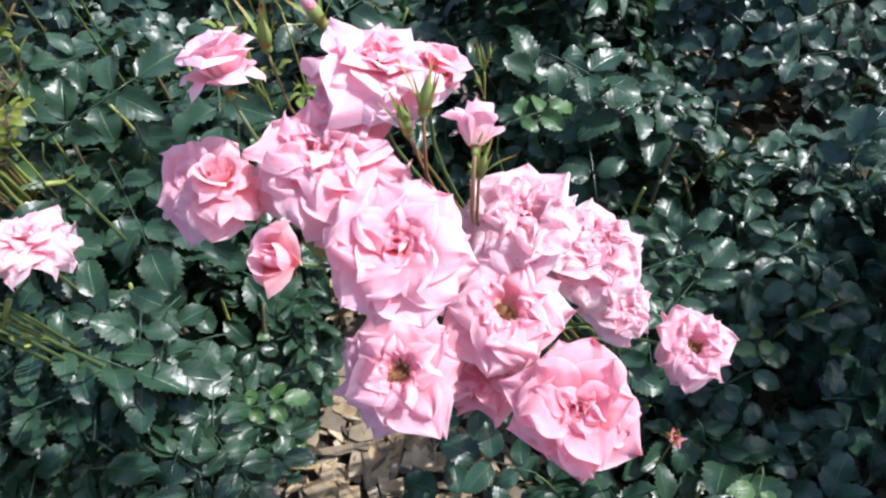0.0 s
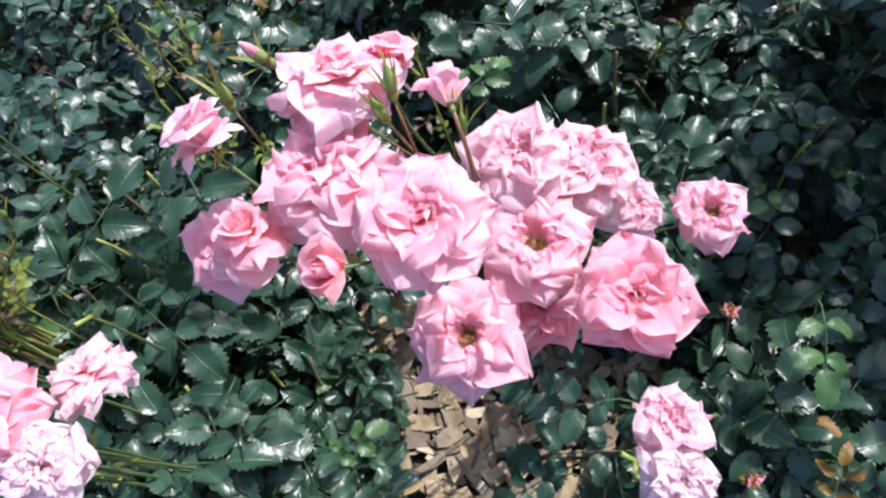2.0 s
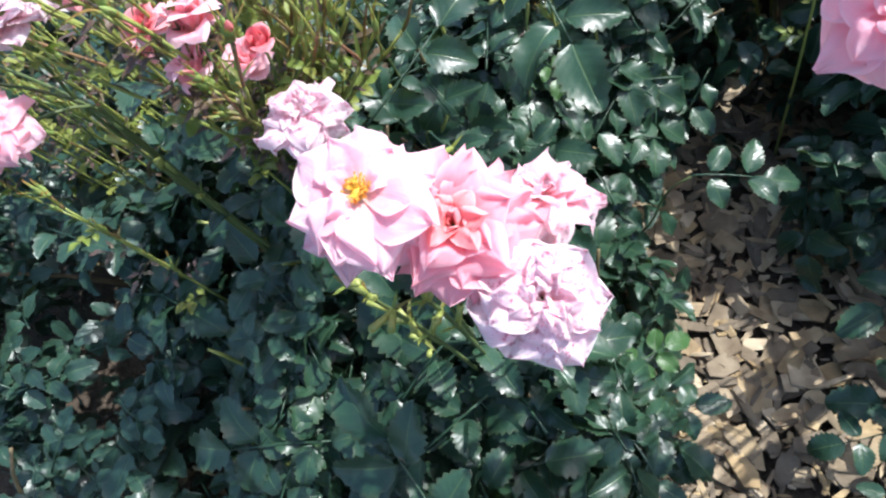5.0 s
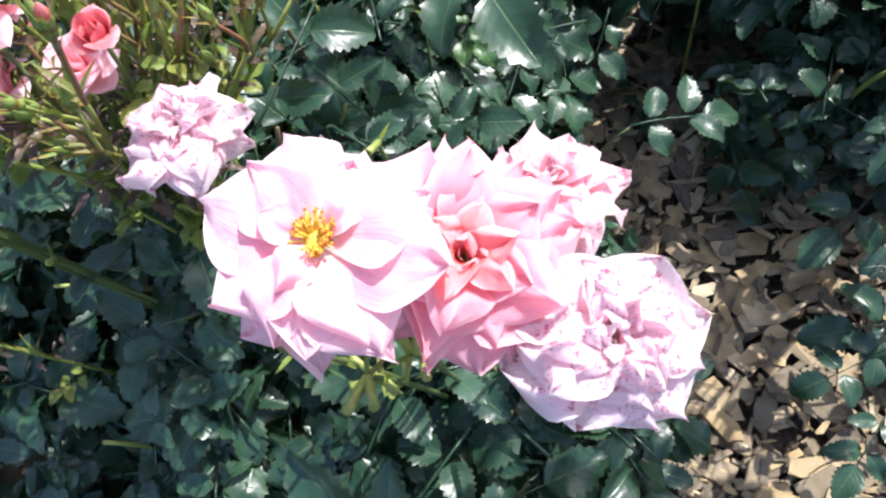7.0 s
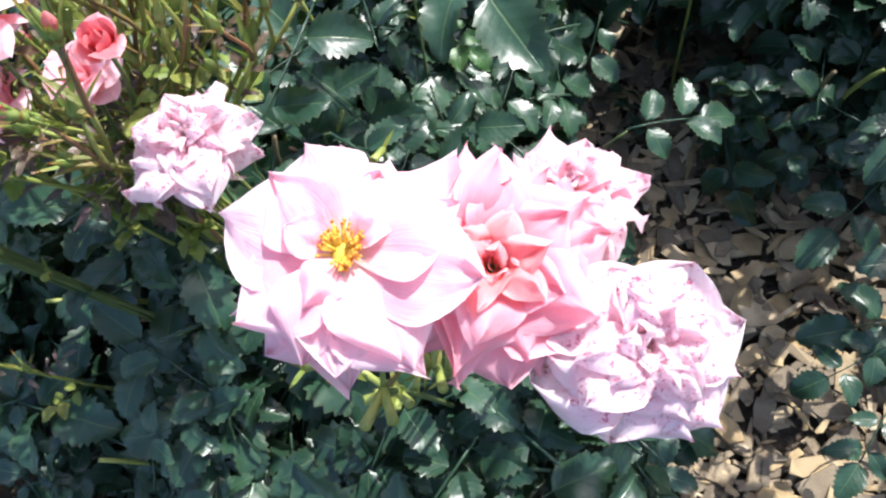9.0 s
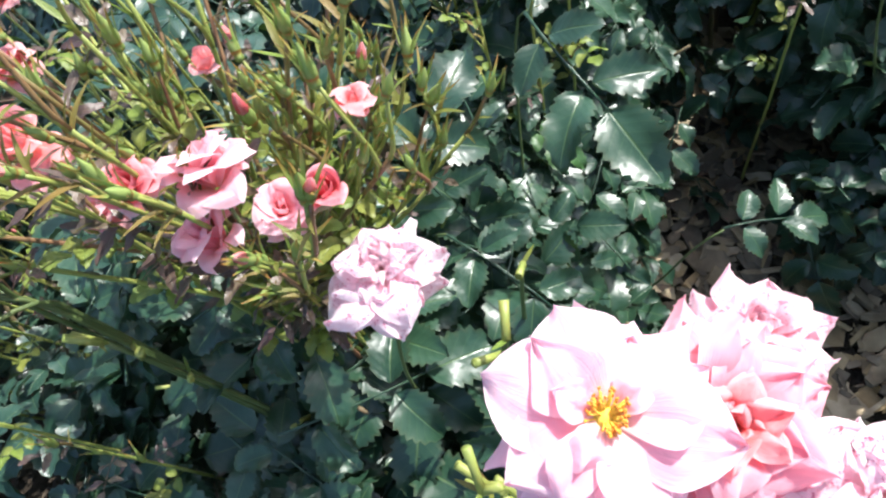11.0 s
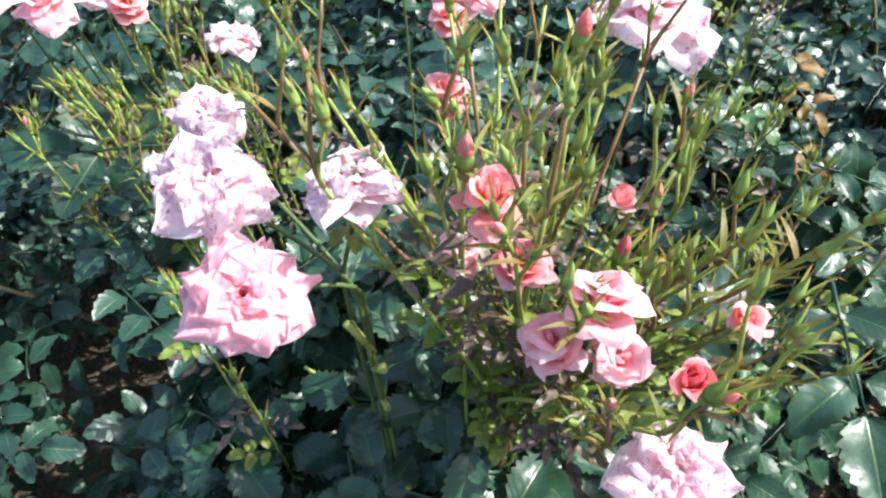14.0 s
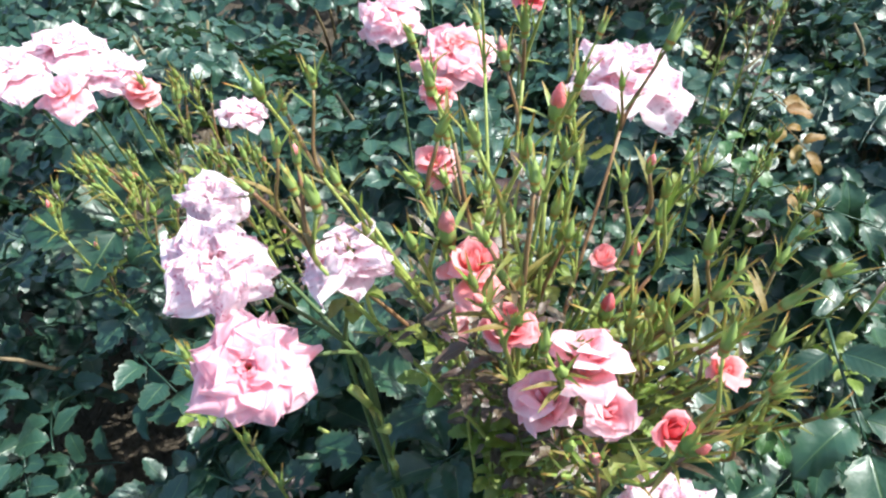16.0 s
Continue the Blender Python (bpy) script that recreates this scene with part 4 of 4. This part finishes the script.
def flowering_shoot(foot, tip, buds, label, seed, spread=0.055, group="", stem=STEM, knee=None):
    """A tall shoot that branches into stalks with closed buds and narrow young leaves. It may rise upright to a knee before it leans out."""
    q = random.Random(seed)
    thing = new("flowering_shoot")
    thing.matrix_basis = Matrix.Translation((foot[0], foot[1], 0))
    base = Vector((foot[0], foot[1], 0))
    tip = Vector(tip) - base
    knee = Vector(knee) - base if knee is not None else tip * 0.5
    rise = (tip - knee).length
    main = bend((0, 0, -0.01), (0, 0, knee.z * 0.8), knee, (tip - knee) * 0.3 + Vector((0, 0, knee.z * 0.4)), 6)
    main += bend(knee, (tip - knee) * 0.5 + Vector((0, 0, rise * 0.5)), tip, (tip - knee) * 0.9, 10)[1:]
    n = len(main)
    p, f, uv = tube_data(main, [0.0023 - 0.0011 * k / n for k in range(n)], 7)
    part("stem", make_mesh("stem", p, f, uv, stem), thing, I4)
    for b in range(buds):
        k = q.randrange(n - 6, n) if b else n - 1
        a = q.uniform(0, 6.3)
        root = main[k]
        d = Vector((math.cos(a) * 0.45, math.sin(a) * 0.45, 1.0)).normalized()
        d = (d + (main[n - 1] - main[n - 3]).normalized() * 0.5).normalized()
        reach = q.uniform(0.35, 1.1) * spread if b else spread * 0.5
        end = root + d * reach
        path = bend(root, (main[n - 1] - main[n - 3]).normalized() * reach, end, d * reach, 6)
        pp, ff, vv = tube_data(path, [0.0015 - 0.0001 * i for i in range(6)], 6)
        part("stalk", make_mesh("stalk", pp, ff, vv, STEM if q.random() < 0.7 else STEM_RED), thing, I4)
        size = q.uniform(0.0115, 0.020)
        tone = CORAL if q.random() < 0.06 else None
        bud_on(thing, base + end + d * size * 0.33, d + Vector((q.gauss(0, 0.15), q.gauss(0, 0.15), 0)), size, q.randrange(60), tone)
        for j in range(3):
            at = path[q.randrange(0, 5)]
            m = Matrix.Translation(at) @ Matrix.Rotation(q.uniform(0, 6.3), 4, "Z") @ Matrix.Rotation(radians(q.uniform(40, 82)), 4, "X") @ Matrix.Diagonal((*[q.uniform(0.35, 0.95)] * 3, 1))
            part("bract", BRACTS[q.randrange(4)], thing, m)
    for k in (6, 8, 10, 12):
        m = Matrix.Translation(main[k]) @ Matrix.Rotation(q.uniform(0, 6.3), 4, "Z") @ Matrix.Rotation(radians(q.uniform(5, 45)), 4, "X") @ Matrix.Diagonal((*[q.uniform(0.30, 0.5)] * 3, 1))
        part("leaf", LEAVES_BRONZE[q.randrange(3)] if q.random() < 0.6 else LEAVES_YOUNG[q.randrange(3)], thing, m)
    return tagged(thing, label, "rose shoot", group)


SHOOT = "tall green rose shoot with many closed buds"
HUB = Vector((-0.556, 0.502, 0.50))
TIPS_OF_SHOOTS = [
    (-0.690, 0.505, 0.775), (-0.660, 0.465, 0.785), (-0.640, 0.505, 0.775), (-0.605, 0.480, 0.760), (-0.600, 0.570, 0.785), (-0.566, 0.440, 0.775), (-0.545, 0.520, 0.785),
    (-0.525, 0.560, 0.775), (-0.470, 0.545, 0.700), (-0.430, 0.480, 0.680), (-0.698, 0.563, 0.790), (-0.607, 0.505, 0.800), (-0.567, 0.489, 0.805), (-0.540, 0.561, 0.800),
    (-0.489, 0.519, 0.780), (-0.445, 0.466, 0.745), (-0.445, 0.425, 0.715), (-0.495, 0.388, 0.725), (-0.535, 0.420, 0.755), (-0.555, 0.455, 0.790), (-0.410, 0.525, 0.690),
    (-0.435, 0.435, 0.665), (-0.400, 0.460, 0.660), (-0.512, 0.395, 0.690), (-0.490, 0.640, 0.745), (-0.560, 0.640, 0.785), (-0.620, 0.640, 0.775), (-0.590, 0.710, 0.745),
    (-0.525, 0.700, 0.745), (-0.455, 0.600, 0.705), (-0.450, 0.500, 0.715), (-0.448, 0.470, 0.690), (-0.468, 0.500, 0.700), (-0.482, 0.478, 0.715), (-0.418, 0.455, 0.672),
]
q = random.Random(21)
for i, tip in enumerate(TIPS_OF_SHOOTS):
    knee = HUB + Vector((q.gauss(0, 0.010), q.gauss(0, 0.010), q.uniform(-0.05, 0.05)))
    flowering_shoot((HUB.x + q.gauss(0, 0.012), HUB.y + 0.015 + q.gauss(0, 0.012)), tip, 4 + i % 2, SHOOT, 800 + i, 0.066, "shoots with buds", STEM if i % 4 else STEM_RED, knee)
for i, (x, y) in enumerate([(-1.06, 0.84), (-0.99, 0.80), (-0.93, 0.82), (-0.88, 0.86), (-1.02, 0.76), (-0.95, 0.90), (-1.10, 0.78), (-1.04, 0.70), (-0.97, 0.72), (-0.90, 0.76), (-0.86, 0.80), (-1.00, 0.86), (-1.08, 0.74), (-1.05, 0.79), (-0.99, 0.76), (-0.94, 0.78), (-0.91, 0.83), (-0.96, 0.86), (-1.02, 0.81), (-0.92, 0.72)]):
    flowering_shoot((x + 0.03, y + 0.06), (x, y, 0.50 + 0.035 * (i % 3)), 6, "thin green rose shoot with small buds on a far bush", 1860 + i, 0.06, "far shoots with buds")
for i, (x, y, z) in enumerate([(-0.27, 0.66, 0.52), (-0.22, 0.68, 0.55), (-0.30, 0.72, 0.54), (0.02, 0.62, 0.50), (-0.78, 0.50, 0.50), (-0.84, 0.55, 0.52), (-0.30, 0.85, 0.53), (-0.26, 0.80, 0.52), (-0.34, 0.90, 0.54), (-0.27, 0.91, 0.52), (-0.27, 1.18, 0.52), (-0.22, 1.21, 0.52), (-0.21, 1.16, 0.52)]):
    flowering_shoot((x, y + 0.03), (x, y, z), 3, "young light green rose shoot with narrow leaves", 880 + i, 0.045, "young shoots")


# ---- pruned stalks, a withered hip, single large leaves ----
def pruned_stalk(foot, top, stubs, label, seed):
    """A shoot whose blooms were cut: a green stem with short blunt stubs."""
    q = random.Random(seed)
    thing = new("pruned_stalk")
    thing.matrix_basis = Matrix.Translation((foot[0], foot[1], 0))
    base = Vector((foot[0], foot[1], 0))
    top = Vector(top) - base
    path = bend((0, 0, -0.01), (0, 0, top.z * 0.9), top, (top.x, top.y, top.z * 0.4), 10)
    p, f, uv = tube_data(path, [0.0026 - 0.0001 * k for k in range(10)], 7)
    part("stem", make_mesh("stem", p, f, uv, STALK), thing, I4)
    for k in range(stubs):
        a = q.uniform(0, 6.3)
        root = path[9 - k % 3]
        end = root + Vector((math.cos(a) * 0.9, math.sin(a) * 0.9, q.uniform(0.4, 1.3))) * q.uniform(0.012, 0.022)
        pp, ff, vv = tube_data([root, (root + end) / 2, end, end], [0.0027, 0.0025, 0.0029, 0.0014], 7)
        part("stub", make_mesh("stub", pp, ff, vv, STEM), thing, I4)
        m = Matrix.Translation(root) @ Matrix.Rotation(a + 1, 4, "Z") @ Matrix.Rotation(radians(q.uniform(10, 60)), 4, "X") @ Matrix.Diagonal((0.8, 0.6, 0.6, 1))
        part("bract", BRACTS[2 * (k % 2)], thing, m)
    return tagged(thing, label, "rose stalk", "pruned stalks")


for i, (foot, top, n) in enumerate([
    ((-0.480, 0.360), (-0.484, 0.290, 0.615), 5), ((-0.455, 0.330), (-0.454, 0.260, 0.615), 5), ((-0.440, 0.330), (-0.428, 0.258, 0.620), 4), ((-0.400, 0.330), (-0.395, 0.250, 0.610), 4), ((-0.470, 0.420), (-0.437, 0.345, 0.640), 2),
    ((-0.420, 0.480), (-0.400, 0.420, 0.560), 1), ((0.100, 0.160), (0.030, 0.100, 0.440), 4), ((-0.640, 0.500), (-0.652, 0.468, 0.640), 5),
    ((-0.520, 0.370), (-0.475, 0.300, 0.480), 3),
]):
    pruned_stalk(foot, top, n, "cut green rose stalk with short stubs", 950 + i)


def withered_hip(place, foot, seed):
    thing = new("withered_bloom")
    thing.matrix_basis = Matrix.Translation((foot[0], foot[1], 0))
    base = thing.matrix_basis.translation
    r = random.Random(seed)
    f = Matrix.Translation(Vector(place) - base)
    for i in range(7):
        m = f @ Matrix.Rotation(i * 2.4, 4, "Z") @ Matrix.Rotation(radians(r.uniform(20, 75)), 4, "X") @ Matrix.Diagonal((0.011, 0.013, 0.013, 1))
        part("petal", petal_mesh("crumpled", LEAF_RUST if i % 2 else CORAL, i), thing, m)
    stem_part(thing, place, (0, 0, -1), (foot[0], foot[1], -0.01), 0.0014, STEM_RED)
    return tagged(thing, "small withered orange rose on a thin stalk", "rose")


withered_hip((0.218, 0.233, 0.300), (0.230, 0.240), 1)
withered_hip((0.130, 0.060, 0.330), (0.150, 0.080), 2)


def leafy_stalk(place, normal, heading, scale, foot, mat_leaf, label, seed):
    """One large leaf on a thin stalk of its own."""
    thing = new("leafy_stalk")
    thing.matrix_basis = Matrix.Translation((foot[0], foot[1], 0))
    base = thing.matrix_basis.translation
    n = Vector(normal).normalized()
    y = (Vector(heading) - n * n.dot(Vector(heading))).normalized()
    m = Matrix((y.cross(n), y, n)).transposed().to_4x4()
    m.translation = Vector(place) - base - y * 0.095 * scale
    part("leaf", mat_leaf, thing, m @ Matrix.Diagonal((scale, scale, scale, 1)))
    stem_part(thing, m.translation + base, -y + Vector((0, 0, -0.6)), (foot[0], foot[1], -0.01), 0.0015, STALK)
    return tagged(thing, label, "rose leaf", "large single leaves")


for place, normal, heading, scale, foot, leaf, label in [
    ((-0.280, 0.484, 0.535), (-0.30, -0.10, 0.93), (0.05, -0.80, -0.2), 1.60, (-0.40, 0.58), LEAVES[1], "large dark green rose leaf with a pale midrib"),
    ((-0.080, 0.445, 0.305), (0.10, -0.20, 0.95), (0.80, -0.20, 0.0), 1.10, (-0.26, 0.56), LEAVES[4], "dark green rose leaf hanging over the wood chips"),
    ((-0.020, 0.250, 0.230), (0.00, -0.20, 0.95), (-0.80, 0.30, 0.0), 1.00, (0.16, 0.20), LEAVES[2], "dark green rose leaf over the wood chips"),
    ((0.030, 0.330, 0.260), (-0.10, -0.20, 0.95), (-0.70, -0.30, 0.0), 1.00, (0.20, 0.36), LEAVES[5], "dark green rose leaf beside the wood chips"),
    ((-0.230, 0.250, 0.200), (0.10, -0.10, 0.97), (0.80, -0.10, 0.0), 0.90, (-0.36, 0.26), LEAVES[7], "fresh green rose leaf over the wood chips"),
    ((-0.240, 0.330, 0.210), (0.10, -0.10, 0.97), (0.80, 0.20, 0.0), 0.85, (-0.36, 0.32), LEAVES_FRESH[0], "light green young rose leaf"),
    ((0.110, 0.575, 0.485), (0.00, -0.30, 0.95), (0.70, 0.20, 0.1), 0.70, (0.14, 0.56), LEAVES_FRESH[1], "yellow-green rose leaf behind the blooms"),
    ((-0.170, 0.990, 0.520), (0.00, -0.30, 0.95), (0.70, -0.20, 0.1), 0.75, (-0.24, 0.98), LEAVES_RUST[0], "rust-coloured autumn rose leaf"),
    ((-0.203, 0.819, 0.495), (0.00, -0.30, 0.95), (0.60, -0.50, -0.1), 0.75, (-0.24, 0.84), LEAVES_RUST[1], "yellow-brown rose leaf among green ones"),
    ((0.255, 0.060, 0.300), (0.25, 0.30, 0.80), (0.30, -0.70, 0.0), 0.60, (0.29, 0.10), LEAVES_RUST[0], "yellow-brown rose leaf low on the bush"),
    ((0.232, 0.050, 0.300), (-0.40, -0.30, 0.80), (0.60, 0.50, 0.0), 0.60, (0.27, 0.10), LEAVES_RUST[1], "brown-edged yellow rose leaf low on the bush"),
    ((0.250, 0.110, 0.330), (0.10, -0.20, 0.95), (-0.30, -0.60, 0.0), 0.90, (0.33, 0.18), LEAVES_FRESH[2], "bright green rose leaf low on the bush"),
    ((-0.050, 0.215, 0.150), (0.05, -0.15, 0.97), (-0.70, 0.25, 0.0), 1.15, (0.10, 0.16), LEAVES[6], "dark green rose leaf spread over the wood chips"),
    ((-0.130, 0.192, 0.140), (-0.10, -0.10, 0.97), (-0.80, 0.05, 0.0), 0.95, (0.06, 0.14), LEAVES[8], "dark green rose leaf above tan wood chips"),
    ((-0.282, 0.195, 0.190), (0.10, -0.20, 0.95), (0.70, 0.10, 0.0), 0.95, (-0.38, 0.20), LEAVES[5], "glossy dark green rose leaf at the edge of the mulch"),
    ((-0.150, 0.095, 0.120), (0.05, -0.10, 0.97), (-0.60, -0.30, 0.0), 0.95, (0.02, 0.08), LEAVES[1], "dark green rose leaf low over the mulch"),
    ((-0.018, 0.310, 0.190), (-0.05, -0.20, 0.95), (-0.70, -0.20, 0.0), 1.05, (0.14, 0.34), LEAVES[0], "shaded dark green rose leaf over the wood chips"),
    ((-0.268, 0.607, 0.362), (0.05, -0.25, 0.95), (0.30, -0.60, 0.0), 0.62, (-0.30, 0.66), LEAVES_FRESH[1], "pale yellow-green young rose leaf"),
    ((-0.160, 1.000, 0.440), (0.00, -0.30, 0.95), (0.40, -0.60, 0.0), 0.80, (-0.18, 1.06), LEAVES_RUST[1], "yellow-brown rose leaf among green ones"),
    ((-0.115, 1.110, 0.450), (0.10, -0.30, 0.95), (0.80, -0.10, 0.0), 0.90, (-0.20, 1.12), LEAVES_RUST[0], "rust-coloured autumn rose leaf"),
    ((-0.258, 0.921, 0.480), (0.10, -0.30, 0.95), (0.50, -0.50, 0.0), 0.80, (-0.30, 0.96), LEAVES_FRESH[2], "light green toothed rose leaf"),
    ((-1.080, 0.740, 0.520), (0.10, -0.40, 0.90), (-0.80, -0.10, 0.0), 1.60, (-0.98, 0.78), LEAVES[2], "large grey-green rose leaf in the sun"),
    ((-0.395, 0.600, 0.535), (-0.05, -0.35, 0.93), (0.50, 0.40, 0.1), 1.30, (-0.42, 0.62), LEAVES[0], "glossy dark green rose leaf lit by the sun"),
    ((-0.380, 0.430, 0.430), (0.00, -0.30, 0.95), (0.30, -0.60, -0.1), 1.25, (-0.44, 0.46), LEAVES[3], "glossy dark green rose leaf below the pale blooms"),
]:
    leafy_stalk(place, normal, heading, scale, foot, leaf, label, 1)


# ---- wood chips ----
def chip_data(seed):
    """A split piece of wood of length about 1: an uneven prism with a worn upper edge."""
    r = random.Random(seed)
    n = r.choice((4, 5, 5, 6, 6, 7))
    wd, th = r.choice((0.2, 0.28, 0.36, 0.5, 0.66)) * r.uniform(0.85, 1.15), r.uniform(0.05, 0.14)
    ring = []
    for k in range(n):
        a = 2 * math.pi * (k + r.uniform(0.2, 0.8)) / n
        c, s = math.cos(a), math.sin(a)
        q = r.uniform(0.78, 1.12)
        ring.append((0.58 * q * math.copysign(abs(c) ** 0.7, c), 0.58 * q * wd * math.copysign(abs(s) ** 0.7, s)))
    pts, tilt, bow = [], r.uniform(-0.12, 0.12), r.uniform(-0.2, 0.2)
    for z, q in ((-th / 2, 0.90), (th / 2 - 0.03, 1.0), (th / 2, 0.93)):
        for x, y in ring:
            pts.append((x * q + r.uniform(-0.02, 0.02), y * q + r.uniform(-0.02, 0.02), z + tilt * x + bow * x * x + r.uniform(-0.025, 0.025)))
    faces = [tuple(range(n))[::-1], tuple(range(2 * n, 3 * n))]
    for lv in (0, 1):
        faces += [(lv * n + k, lv * n + (k + 1) % n, (lv + 1) * n + (k + 1) % n, (lv + 1) * n + k) for k in range(n)]
    return np.array(pts), faces, np.zeros((3 * n, 2))


CHIPS = [chip_data(k) for k in range(30)]
CHIP_MESHES = [make_mesh("wood_chip", p, f, uv, CHIP, False) for p, f, uv in CHIPS]
mulch = new("wood_chip_mulch")
tagged(mulch, "layer of tan and grey wood chips covering the soil", "mulch", kind="structure")
q = random.Random(5)
single, rest = 0, []
for i in range(14000):
    x, y = q.uniform(-1.1, 0.9), q.uniform(-0.25, 1.3)
    d = strip_distance(x, y)
    if d > 0.30 and q.random() < 0.70:
        continue
    s = q.choice((0.014, 0.020, 0.026, 0.032, 0.040, 0.052)) * q.uniform(0.85, 1.15)
    m = Matrix.Translation((x, y, 0.002 + q.uniform(0, 0.016))) @ Euler((q.gauss(0, 0.13), q.gauss(0, 0.13), q.uniform(0, 6.3))).to_matrix().to_4x4() @ Matrix.Diagonal((s, s, s, 1))
    k = q.randrange(30)
    if d < 0.11 and single < 300:
        single += 1
        part("wood_chip", CHIP_MESHES[k], mulch, m)
    else:
        rest.append((CHIPS[k], m))
loose = part("loose_chips", joined("loose_chips", rest, CHIP, False), mulch, I4)
loose["kind"] = "stuff"
